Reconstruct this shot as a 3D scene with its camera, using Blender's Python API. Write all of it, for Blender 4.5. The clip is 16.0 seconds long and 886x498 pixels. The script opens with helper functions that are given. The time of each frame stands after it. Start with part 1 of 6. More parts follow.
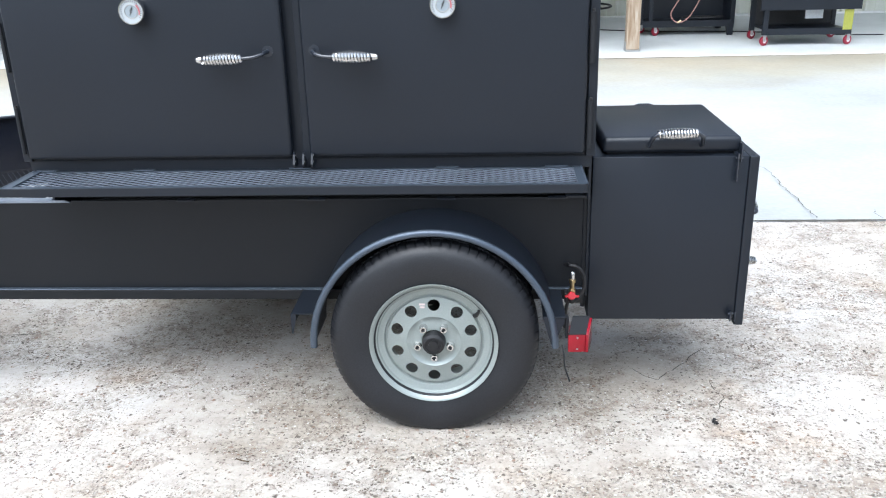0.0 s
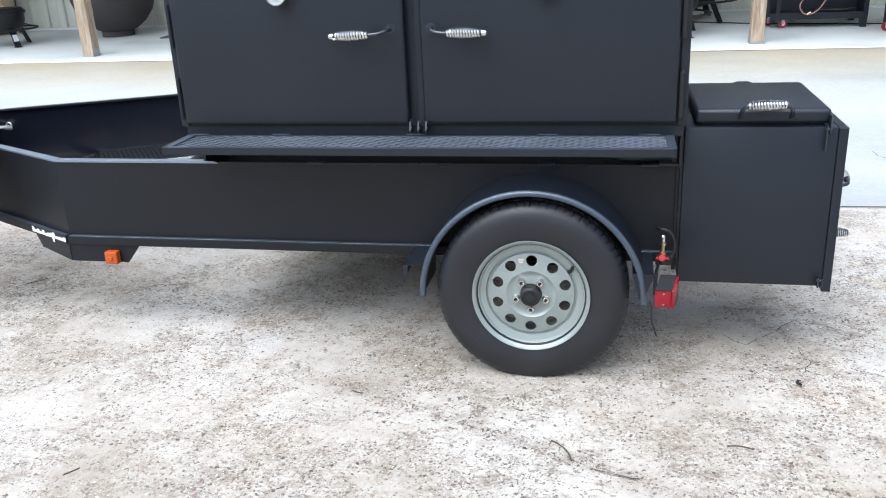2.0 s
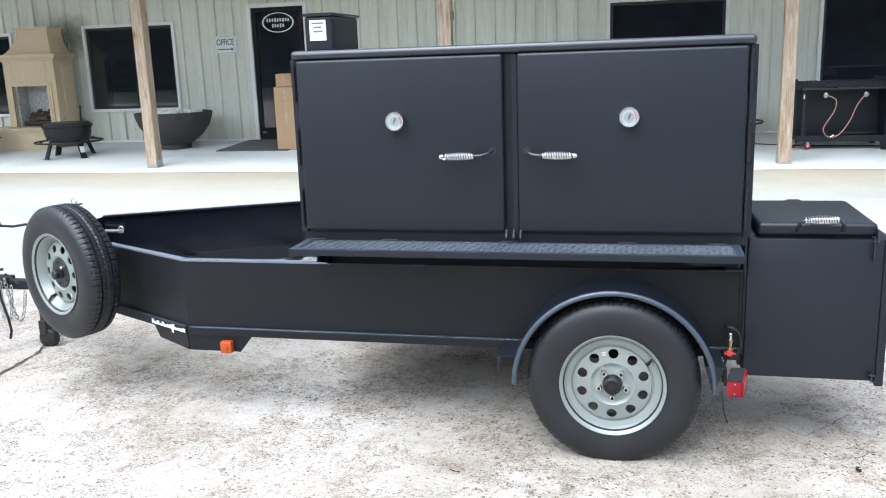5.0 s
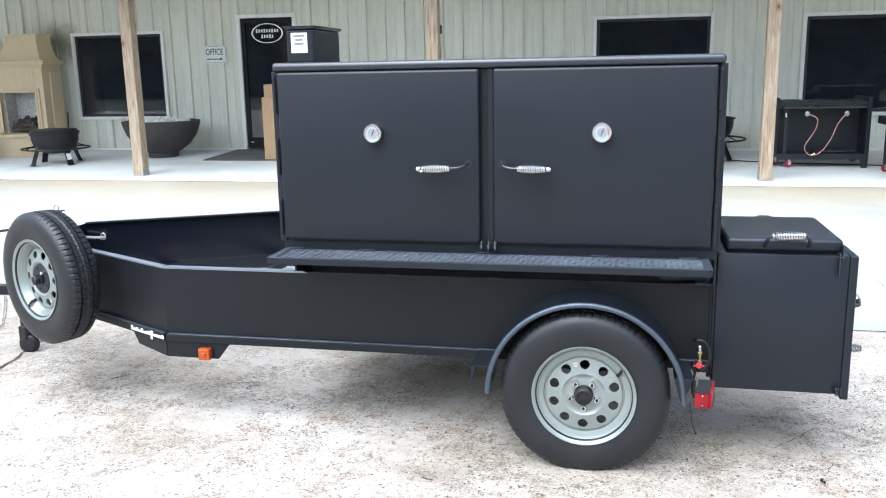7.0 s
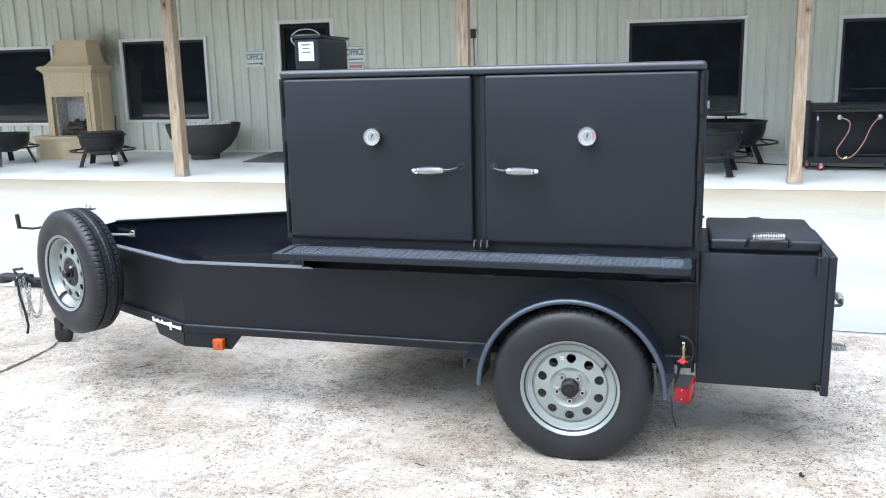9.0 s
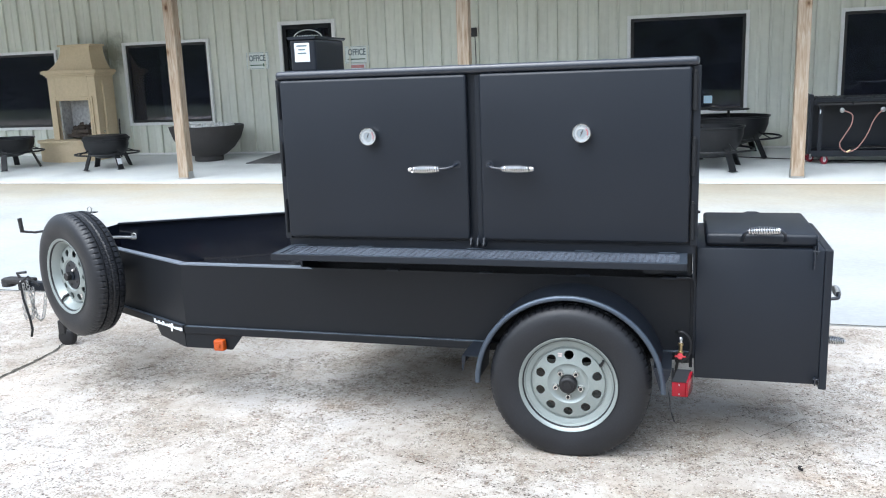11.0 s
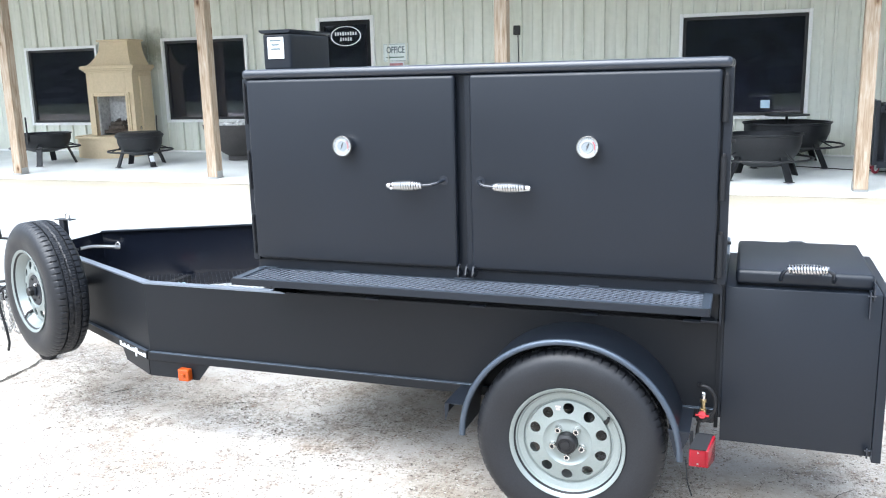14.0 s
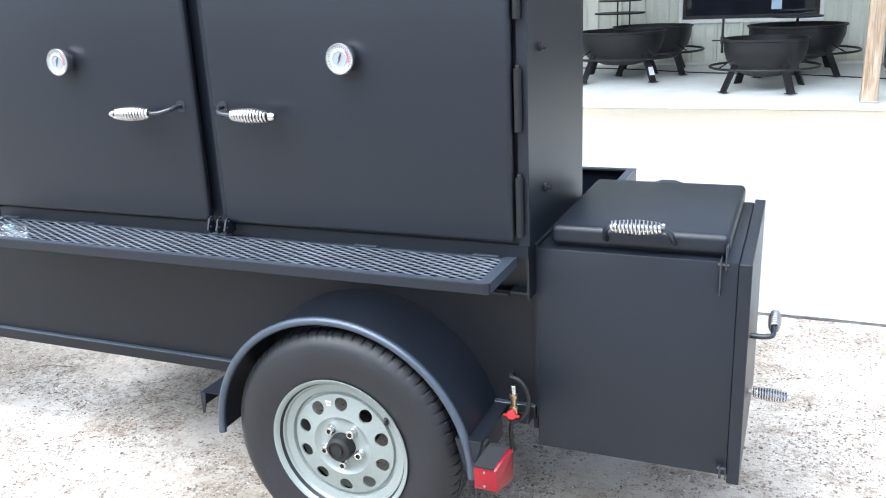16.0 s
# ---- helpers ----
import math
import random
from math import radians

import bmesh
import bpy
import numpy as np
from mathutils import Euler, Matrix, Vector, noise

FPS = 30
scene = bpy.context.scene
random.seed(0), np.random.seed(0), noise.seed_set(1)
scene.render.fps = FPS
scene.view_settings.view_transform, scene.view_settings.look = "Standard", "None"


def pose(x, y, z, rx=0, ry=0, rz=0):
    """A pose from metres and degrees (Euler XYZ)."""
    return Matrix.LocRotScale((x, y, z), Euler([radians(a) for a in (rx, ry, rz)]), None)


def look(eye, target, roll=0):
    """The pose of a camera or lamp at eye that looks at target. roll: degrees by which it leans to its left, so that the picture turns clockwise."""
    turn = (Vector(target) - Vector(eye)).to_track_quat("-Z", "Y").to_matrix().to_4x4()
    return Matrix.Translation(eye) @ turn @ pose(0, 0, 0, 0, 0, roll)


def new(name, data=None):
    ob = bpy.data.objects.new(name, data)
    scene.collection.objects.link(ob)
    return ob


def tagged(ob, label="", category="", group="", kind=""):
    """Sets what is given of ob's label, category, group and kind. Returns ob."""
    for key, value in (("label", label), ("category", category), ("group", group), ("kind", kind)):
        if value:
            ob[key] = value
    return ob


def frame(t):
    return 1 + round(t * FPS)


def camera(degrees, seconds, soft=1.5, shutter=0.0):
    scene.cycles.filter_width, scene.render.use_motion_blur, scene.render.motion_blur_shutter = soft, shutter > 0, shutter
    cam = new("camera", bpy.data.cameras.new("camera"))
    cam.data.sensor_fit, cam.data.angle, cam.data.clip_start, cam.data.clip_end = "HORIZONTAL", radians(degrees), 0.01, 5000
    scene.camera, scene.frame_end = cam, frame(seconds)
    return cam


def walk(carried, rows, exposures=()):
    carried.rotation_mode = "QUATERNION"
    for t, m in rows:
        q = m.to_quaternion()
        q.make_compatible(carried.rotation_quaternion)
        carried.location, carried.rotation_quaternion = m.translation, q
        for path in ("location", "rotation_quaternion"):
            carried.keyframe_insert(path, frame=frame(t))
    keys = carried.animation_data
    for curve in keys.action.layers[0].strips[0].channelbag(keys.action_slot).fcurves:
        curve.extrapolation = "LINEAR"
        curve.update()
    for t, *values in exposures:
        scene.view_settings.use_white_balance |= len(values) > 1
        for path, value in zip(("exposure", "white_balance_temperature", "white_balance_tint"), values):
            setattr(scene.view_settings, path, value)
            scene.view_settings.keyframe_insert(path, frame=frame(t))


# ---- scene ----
cam = camera(55.0, 16.0, soft=1.1)
ROWS = [  # seconds, eye, target, roll
    (0, (0.203, -0.082, 1.595), (0.081, 1.789, 0.899), -1.54),
    (0.5, (0.178, -0.083, 1.590), (0.005, 1.783, 0.890), -1.69),
    (1, (0.187, -0.100, 1.578), (0.016, 1.763, 0.872), -0.83),
    (1.5, (0.285, -0.254, 1.582), (-0.006, 1.612, 0.922), -2.84),
    (2, (0.305, -0.393, 1.558), (-0.098, 1.441, 0.871), -2.70),
    (2.5, (0.225, -0.541, 1.549), (-0.222, 1.272, 0.832), -1.53),
    (3, (0.123, -0.725, 1.567), (-0.322, 1.091, 0.855), -0.13),
    (3.5, (0.082, -0.811, 1.591), (-0.378, 1.027, 0.951), -0.17),
    (4, (0.065, -0.832, 1.612), (-0.414, 1.026, 1.049), -0.41),
    (4.5, (0.076, -0.848, 1.625), (-0.403, 1.029, 1.128), -0.83),
    (5, (0.093, -0.866, 1.642), (-0.354, 1.034, 1.205), -2.02),
    (7.5, (0.217, -0.944, 1.648), (-0.204, 0.969, 1.241), -0.96),
    (8, (0.344, -1.023, 1.659), (-0.149, 0.872, 1.252), -0.76),
    (10.5, (0.454, -1.039, 1.658), (-0.091, 0.843, 1.259), -1.58),
    (11, (0.468, -1.039, 1.659), (-0.077, 0.843, 1.255), -2.09),
    (11.5, (0.457, -0.982, 1.657), (-0.052, 0.909, 1.251), -1.86),
    (12, (0.369, -0.867, 1.661), (-0.128, 1.024, 1.242), -0.54),
    (12.5, (0.296, -0.740, 1.672), (-0.178, 1.161, 1.268), -1.13),
    (13, (0.329, -0.637, 1.669), (-0.168, 1.261, 1.286), -0.72),
    (13.5, (0.456, -0.528, 1.682), (-0.155, 1.340, 1.311), -0.10),
    (14, (0.576, -0.432, 1.656), (-0.090, 1.410, 1.254), -1.44),
    (14.5, (0.640, -0.248, 1.612), (-0.029, 1.571, 1.117), -2.70),
    (15, (0.732, 0.049, 1.600), (0.068, 1.858, 1.065), -2.09),
    (15.5, (0.920, 0.341, 1.580), (0.217, 2.127, 1.019), -2.69),
    (16, (1.128, 0.598, 1.564), (0.376, 2.353, 0.971), -2.67),
]
EXPOSURE = [(0, 1.16), (1, 1.21), (2, 1.03), (3, 0.53), (3.5, 0.48), (4, 0.71), (5, 1.17), (7.5, 1.31), (10.5, 1.08), (12, 1.11), (13, 1.50), (13.5, 1.70), (14.5, 1.68), (15.5, 1.74), (16, 1.64)]  # seconds, stops: the clip's camera sets itself to the light
KELVIN, TINT = 5790, 7
walk(cam, [(t, look(eye, target, roll)) for t, eye, target, roll in ROWS], [(t, e, KELVIN, TINT) for t, e in EXPOSURE])

# ---- world, sun and exposure ----
SUN_EL, SUN_AZ = 62.0, 152.0  # degrees; azimuth from +y towards -x
world = bpy.data.worlds.new("sky")
scene.world = world
world.use_nodes = True
wn, wl = world.node_tree.nodes, world.node_tree.links
sky = wn.new("ShaderNodeTexSky")
sky.sky_type = "NISHITA"
sky.sun_disc = False
sky.sun_elevation = radians(SUN_EL)
sky.sun_rotation = radians(-SUN_AZ)
sky.dust_density = 4.0
sky.air_density = 1.0
veil = wn.new("ShaderNodeHueSaturation")  # thin high cloud pales the blue
veil.inputs["Saturation"].default_value = 0.5
wl.new(sky.outputs[0], veil.inputs["Color"])
wl.new(veil.outputs[0], wn["Background"].inputs[0])
wn["Background"].inputs[1].default_value = 0.15
sun_data = bpy.data.lights.new("sun", "SUN")
sun_data.energy = 1.9
sun_data.angle = radians(80)
sun_data.color = (1.0, 0.99, 0.97)
sun = new("sun", sun_data)
_d = Vector((-math.sin(radians(SUN_AZ)) * math.cos(radians(SUN_EL)), math.cos(radians(SUN_AZ)) * math.cos(radians(SUN_EL)), math.sin(radians(SUN_EL))))
sun.matrix_world = look(_d * 30, (0, 0, 0))


# ---- materials ----
def principled(name, base=(0.5, 0.5, 0.5), rough=0.5, metal=0.0, spec=0.5):
    m = bpy.data.materials.new(name)
    m.use_nodes = True
    b = m.node_tree.nodes["Principled BSDF"]
    b.inputs["Base Color"].default_value = (*base, 1)
    b.inputs["Roughness"].default_value = rough
    b.inputs["Metallic"].default_value = metal
    b.inputs["Specular IOR Level"].default_value = spec
    return m


def node(m, kind, **sets):
    n = m.node_tree.nodes.new(kind)
    for key, value in sets.items():
        n.inputs[key.replace("_", " ")].default_value = value
    return n


def link(m, a, b):
    m.node_tree.links.new(a, b)


def position(m, scale=(1, 1, 1)):
    g = m.node_tree.nodes.new("ShaderNodeNewGeometry")
    mp = m.node_tree.nodes.new("ShaderNodeMapping")
    mp.inputs["Scale"].default_value = scale
    link(m, g.outputs["Position"], mp.inputs["Vector"])
    return mp.outputs[0]


def ramp(m, fac, stops):
    r = m.node_tree.nodes.new("ShaderNodeValToRGB")
    while len(r.color_ramp.elements) < len(stops):
        r.color_ramp.elements.new(0.5)
    for e, (at, col) in zip(r.color_ramp.elements, stops):
        e.position, e.color = at, (*col, 1) if len(col) == 3 else col
    link(m, fac, r.inputs[0])
    return r.outputs[0]


def mix(m, fac, a, b, how="MIX"):
    n = m.node_tree.nodes.new("ShaderNodeMix")
    n.data_type, n.blend_type = "RGBA", how
    for sock, v in ((n.inputs[0], fac), (n.inputs[6], a), (n.inputs[7], b)):
        if isinstance(v, (int, float)):
            sock.default_value = v
        elif isinstance(v, tuple):
            sock.default_value = (*v, 1)
        else:
            link(m, v, sock)
    return n.outputs[2]


def grained(name, base, rough=0.5, metal=0.0, spec=0.5, grain=40.0, amount=0.25, blotch=2.0, bump=0.1, rough_var=0.12, dist=0.002):
    """Paint, metal or stone with grain and blotches at two sizes, and fine relief."""
    m = principled(name, base, rough, metal, spec)
    b = m.node_tree.nodes["Principled BSDF"]
    p = position(m)
    n1, n2 = node(m, "ShaderNodeTexNoise", Scale=grain, Detail=4.0), node(m, "ShaderNodeTexNoise", Scale=blotch, Detail=3.0)
    link(m, p, n1.inputs["Vector"]), link(m, p, n2.inputs["Vector"])
    lo, hi = tuple(c * (1 - amount) for c in base), tuple(min(1, c * (1 + amount)) for c in base)
    c1 = ramp(m, n1.outputs[0], [(0.3, lo), (0.7, hi)])
    c2 = ramp(m, n2.outputs[0], [(0.3, (1 - amount,) * 3), (0.7, (1.0, 1.0, 1.0))])
    link(m, mix(m, 1.0, c1, c2, "MULTIPLY"), b.inputs["Base Color"])
    r = node(m, "ShaderNodeMapRange")
    r.inputs[3].default_value, r.inputs[4].default_value = max(0.02, rough - rough_var), min(1, rough + rough_var)
    link(m, n2.outputs[0], r.inputs[0]), link(m, r.outputs[0], b.inputs["Roughness"])
    bp = node(m, "ShaderNodeBump", Strength=bump, Distance=dist)
    link(m, n1.outputs[0], bp.inputs["Height"]), link(m, bp.outputs[0], b.inputs["Normal"])
    return m


BLACK = grained("black_paint", (0.0085, 0.0115, 0.0175), 0.39, 0.0, 0.40, 420, 0.15, 1.6, 0.18, 0.06, 0.0006)
BLACK_GLOSS = grained("black_gloss_paint", (0.015, 0.019, 0.028), 0.28, 0.0, 0.75, 300, 0.15, 2.0, 0.08, 0.05, 0.0004)
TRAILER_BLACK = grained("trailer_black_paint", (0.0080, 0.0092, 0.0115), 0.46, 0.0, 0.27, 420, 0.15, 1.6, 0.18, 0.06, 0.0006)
BLACK_SMOOTH = grained("smooth_black_paint", (0.0065, 0.0085, 0.0150), 0.20, 0.0, 0.45, 300, 0.12, 1.2, 0.04, 0.05, 0.0004)
DARK_STEEL = grained("dark_steel", (0.035, 0.034, 0.034), 0.55, 0.3, 0.5, 120, 0.3, 4, 0.2)
RUBBER = grained("tyre_rubber", (0.0115, 0.0125, 0.0155), 0.47, 0.0, 0.45, 220, 0.30, 6.5, 0.18, 0.20)
SILVER = grained("silver_wheel_paint", (0.262, 0.292, 0.280), 0.36, 0.35, 0.5, 250, 0.06, 5, 0.05)
CHROME = grained("bright_steel", (0.72, 0.71, 0.69), 0.22, 1.0, 0.5, 300, 0.1, 8, 0.05)
ZINC = grained("zinc_steel", (0.45, 0.45, 0.44), 0.42, 0.9, 0.5, 200, 0.15, 8, 0.1)
BRASS = grained("brass", (0.55, 0.43, 0.24), 0.3, 1.0, 0.5, 200, 0.15, 8, 0.1)
RED_PLASTIC = principled("red_plastic", (0.36, 0.008, 0.014), 0.35)
RED_LENS = principled("red_lens", (0.21, 0.002, 0.010), 0.12)
AMBER = principled("amber_lens", (0.37, 0.062, 0.006), 0.18)
HOSE = principled("black_hose", (0.011, 0.011, 0.012), 0.5, 0, 0.4)
MATTE = principled("matte_black_plastic", (0.014, 0.015, 0.017), 0.8, 0, 0.25)
# black edges that catch the sky: the highlight is put into paler, half-metal colours
SHEEN_EDGE = grained("edge_with_painted_sheen", (0.23, 0.26, 0.305), 0.42, 0.55, 0.5, 160, 0.14, 3.0, 0.10, 0.08, 0.0004)
SHEEN_BLACK = grained("black_with_painted_sheen", (0.080, 0.100, 0.130), 0.34, 0.55, 0.5, 300, 0.10, 3.0, 0.10, 0.08, 0.0004)
PALE_LUMP = grained("pale_cyan_lump", (0.40, 0.56, 0.58), 0.9, 0, 0.3, 80, 0.1, 8, 0.3)
RED_LUMP = grained("red_lump", (0.50, 0.06, 0.09), 0.9, 0, 0.3, 80, 0.15, 8, 0.3)
PAPER = grained("white_label", (0.75, 0.78, 0.80), 0.5, 0, 0.5, 60, 0.06, 10, 0.02)
STICKER = grained("pinkish_white_label", (0.62, 0.52, 0.50), 0.5, 0, 0.5, 140, 0.12, 10, 0.02)
SIGN = grained("pale_sign_board", (0.74, 0.79, 0.76), 0.4, 0, 0.5, 60, 0.05, 6, 0.02)
NOTICE = principled("pale_blue_paper", (0.55, 0.72, 0.85), 0.7)
INK = principled("grey_ink", (0.13, 0.17, 0.18), 0.6)
ARROW = principled("dark_green_ink", (0.03, 0.10, 0.05), 0.6)
DIAL = principled("dial_face", (0.40, 0.425, 0.44), 0.3)
DIAL_GREY = principled("dial_middle", (0.27, 0.305, 0.325), 0.3)
DIAL_RED = principled("dial_red", (0.42, 0.06, 0.07), 0.4)
DIAL_INK = principled("dial_ink", (0.03, 0.03, 0.03), 0.5)
WHITE_TRIM = grained("white_trim", (0.78, 0.78, 0.76), 0.45, 0, 0.5, 60, 0.06, 2, 0.03)
TAN_STONE = grained("tan_cast_stone", (0.60, 0.49, 0.325), 0.85, 0, 0.3, 30, 0.05, 2.5, 0.3)
GREY_STONE = grained("pale_firebrick", (0.50, 0.50, 0.49), 0.9, 0, 0.3, 20, 0.25, 4, 0.3)
CHAR = grained("charred_log", (0.085, 0.068, 0.056), 0.9, 0, 0.3, 30, 0.5, 6, 0.6)
ROCK = grained("pale_lava_rock", (0.66, 0.66, 0.65), 0.9, 0, 0.3, 30, 0.3, 6, 0.6, 0.05, 0.01)
BOWL = grained("dark_cast_bowl", (0.050, 0.046, 0.044), 0.7, 0, 0.4, 60, 0.25, 2.5, 0.25)
PIT = grained("raw_black_steel", (0.0105, 0.0115, 0.0140), 0.47, 0.2, 0.5, 60, 0.3, 3, 0.2)
CARD = grained("brown_cardboard", (0.46, 0.31, 0.18), 0.85, 0, 0.3, 80, 0.1, 3, 0.1)
MAT_RUBBER = grained("grey_door_mat", (0.13, 0.13, 0.13), 0.95, 0, 0.2, 150, 0.3, 3, 0.4)
CASTER_RED = principled("red_caster", (0.25, 0.012, 0.03), 0.4)
YELLOW = grained("yellow_label", (0.33, 0.34, 0.06), 0.5, 0, 0.5, 60, 0.1, 10, 0.02)
ORANGE_HOSE = principled("gas_hose", (0.40, 0.21, 0.18), 0.5)
INTERIOR = grained("dim_interior", (0.66, 0.69, 0.76), 0.8, 0, 0.3, 3, 0.3, 0.7, 0.0)
SOFFIT = grained("soffit", (0.78, 0.78, 0.77), 0.7, 0, 0.4, 20, 0.1, 1, 0.05)
LAWN = grained("lawn", (0.060, 0.080, 0.034), 0.9, 0, 0.3, 25, 0.5, 0.3, 0.6, 0.1, 0.03)
LEAVES = grained("far_leaves", (0.065, 0.090, 0.045), 0.9, 0, 0.3, 2.0, 0.7, 0.25, 0.6, 0.1, 0.2)
TWIG = grained("dry_twig", (0.10, 0.07, 0.045), 0.9, 0, 0.3, 100, 0.3, 10, 0.2)


def make_siding():
    m = grained("painted_metal_siding", (0.685, 0.695, 0.610), 0.42, 0.0, 0.45, 12, 0.03, 0.8, 0.02)
    b = m.node_tree.nodes["Principled BSDF"]
    col = b.inputs["Base Color"].links[0].from_socket
    p = position(m, (3.0, 3.0, 0.25))
    n = node(m, "ShaderNodeTexNoise", Scale=3.0, Detail=5.0)
    link(m, p, n.inputs["Vector"])
    streak = ramp(m, n.outputs[0], [(0.35, (0.90, 0.90, 0.88)), (0.6, (1, 1, 1))])
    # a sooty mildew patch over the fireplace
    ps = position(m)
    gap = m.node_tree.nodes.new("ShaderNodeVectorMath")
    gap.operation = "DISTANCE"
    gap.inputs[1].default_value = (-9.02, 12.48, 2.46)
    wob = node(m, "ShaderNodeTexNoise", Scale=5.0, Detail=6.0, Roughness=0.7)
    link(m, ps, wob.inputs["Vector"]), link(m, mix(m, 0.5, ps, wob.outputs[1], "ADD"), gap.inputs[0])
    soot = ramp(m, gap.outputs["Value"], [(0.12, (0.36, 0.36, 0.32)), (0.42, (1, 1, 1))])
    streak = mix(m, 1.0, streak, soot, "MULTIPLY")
    link(m, mix(m, 1.0, col, streak, "MULTIPLY"), b.inputs["Base Color"])
    return m


def math_node(m, how, a, b=0.0):
    n = m.node_tree.nodes.new("ShaderNodeMath")
    n.operation = how
    for sock, v in ((n.inputs[0], a), (n.inputs[1], b)):
        if isinstance(v, (int, float)):
            sock.default_value = v
        else:
            link(m, v, sock)
    return n.outputs[0]


def make_aggregate():
    """Washed concrete: pale cement with brown, grey and rusty pebbles showing, thick in some patches and few in others."""
    m = principled("washed_aggregate", (0.42, 0.40, 0.37), 0.88, 0, 0.25)
    b = m.node_tree.nodes["Principled BSDF"]
    p = position(m)
    broad = node(m, "ShaderNodeTexNoise", Scale=0.9, Detail=6.0, Roughness=0.62)
    link(m, p, broad.inputs["Vector"])
    base = ramp(m, broad.outputs[0], [(0.30, (0.303, 0.265, 0.221)), (0.42, (0.378, 0.348, 0.307)), (0.52, (0.427, 0.404, 0.371)), (0.62, (0.472, 0.460, 0.439)), (0.70, (0.435, 0.392, 0.339))])
    mid = node(m, "ShaderNodeTexNoise", Scale=11.0, Detail=6.0, Roughness=0.70)
    link(m, p, mid.inputs["Vector"])
    # how thick the pebbles lie: smooth sealed areas and rough washed ones
    patch = node(m, "ShaderNodeTexNoise", Scale=2.1, Detail=9.0, Roughness=0.72)
    link(m, p, patch.inputs["Vector"])
    dens = node(m, "ShaderNodeMapRange")
    dens.inputs[1].default_value, dens.inputs[2].default_value = 0.43, 0.54
    link(m, patch.outputs[0], dens.inputs[0])
    rough = math_node(m, "ADD", math_node(m, "MULTIPLY", dens.outputs[0], 0.72), 0.28)
    fine = node(m, "ShaderNodeTexNoise", Scale=85.0, Detail=4.0, Roughness=0.65)
    spots = node(m, "ShaderNodeTexNoise", Scale=34.0, Detail=5.0, Roughness=0.75)
    link(m, p, fine.inputs["Vector"]), link(m, p, spots.inputs["Vector"])
    for layer, tones in (
        (mid, [(0.36, (0.68, 0.635, 0.59)), (0.46, (0.93, 0.915, 0.895)), (0.56, (1.03, 1.03, 1.02)), (0.66, (1.06, 1.065, 1.06))]),
        (spots, [(0.34, (0.58, 0.54, 0.50)), (0.44, (0.90, 0.885, 0.865)), (0.56, (1.03, 1.03, 1.02)), (0.68, (1.10, 1.10, 1.09))]),
        (fine, [(0.36, (0.80, 0.78, 0.76)), (0.48, (0.97, 0.965, 0.96)), (0.62, (1.06, 1.06, 1.06))]),
    ):
        base = mix(m, rough, base, mix(m, 1.0, base, ramp(m, layer.outputs[0], tones), "MULTIPLY"))
    knots = node(m, "ShaderNodeTexNoise", Scale=14.0, Detail=4.0, Roughness=0.6)
    link(m, p, knots.inputs["Vector"])
    clump = node(m, "ShaderNodeMapRange")
    clump.inputs[1].default_value, clump.inputs[2].default_value, clump.inputs[3].default_value = 0.40, 0.60, 0.32
    link(m, knots.outputs[0], clump.inputs[0])
    thick = math_node(m, "MULTIPLY", dens.outputs[0], clump.outputs[0])
    # a worn diagonal line where the cement is washed out
    line = []
    for way in ((0.403, 0.915, 0.0), (0.915, -0.403, 0.0)):
        dot = m.node_tree.nodes.new("ShaderNodeVectorMath")
        dot.operation = "DOT_PRODUCT"
        dot.inputs[1].default_value = way
        link(m, mix(m, 0.16, p, knots.outputs[1], "ADD"), dot.inputs[0])
        line.append(dot.outputs["Value"])
    off = math_node(m, "ABSOLUTE", math_node(m, "SUBTRACT", line[0], 1.93))
    run = math_node(m, "ABSOLUTE", math_node(m, "SUBTRACT", line[1], -0.90))
    rut = math_node(m, "MULTIPLY", ramp(m, off, [(0.01, (1, 1, 1)), (0.06, (0, 0, 0))]), ramp(m, run, [(0.55, (1, 1, 1)), (0.80, (0, 0, 0))]))
    thick = math_node(m, "MAXIMUM", thick, math_node(m, "MULTIPLY", rut, 0.85))
    wob = node(m, "ShaderNodeTexNoise", Scale=60.0, Detail=3.0, Roughness=0.6)
    link(m, p, wob.inputs["Vector"])
    pv = mix(m, 0.022, p, wob.outputs[1], "ADD")
    col, height = base, fine.outputs[0]
    for scale, few, more, reach, tones in (
        (150.0, 0.07, 0.58, 0.44, [(0.0, (0.17, 0.146, 0.122)), (0.4, (0.25, 0.220, 0.190)), (0.75, (0.34, 0.310, 0.278)), (1.0, (0.56, 0.55, 0.53))]),
        (88.0, 0.035, 0.68, 0.40, [(0.0, (0.12, 0.100, 0.085)), (0.35, (0.195, 0.168, 0.143)), (0.60, (0.255, 0.224, 0.194)), (0.74, (0.27, 0.195, 0.150)), (0.86, (0.40, 0.38, 0.35)), (1.0, (0.62, 0.61, 0.59))]),
        (52.0, 0.010, 0.32, 0.34, [(0.0, (0.10, 0.086, 0.075)), (0.45, (0.20, 0.172, 0.145)), (0.7, (0.26, 0.18, 0.135)), (1.0, (0.40, 0.375, 0.345))]),
    ):
        v = node(m, "ShaderNodeTexVoronoi", Scale=scale, Randomness=1.0)
        link(m, pv, v.inputs["Vector"])
        sep = m.node_tree.nodes.new("ShaderNodeSeparateColor")
        link(m, v.outputs["Color"], sep.inputs[0])
        limit = math_node(m, "ADD", math_node(m, "MULTIPLY", thick, more), few)
        shown = math_node(m, "LESS_THAN", sep.outputs[0], limit)
        body = ramp(m, v.outputs["Distance"], [(reach - 0.06, (1, 1, 1)), (reach + 0.06, (0, 0, 0))])
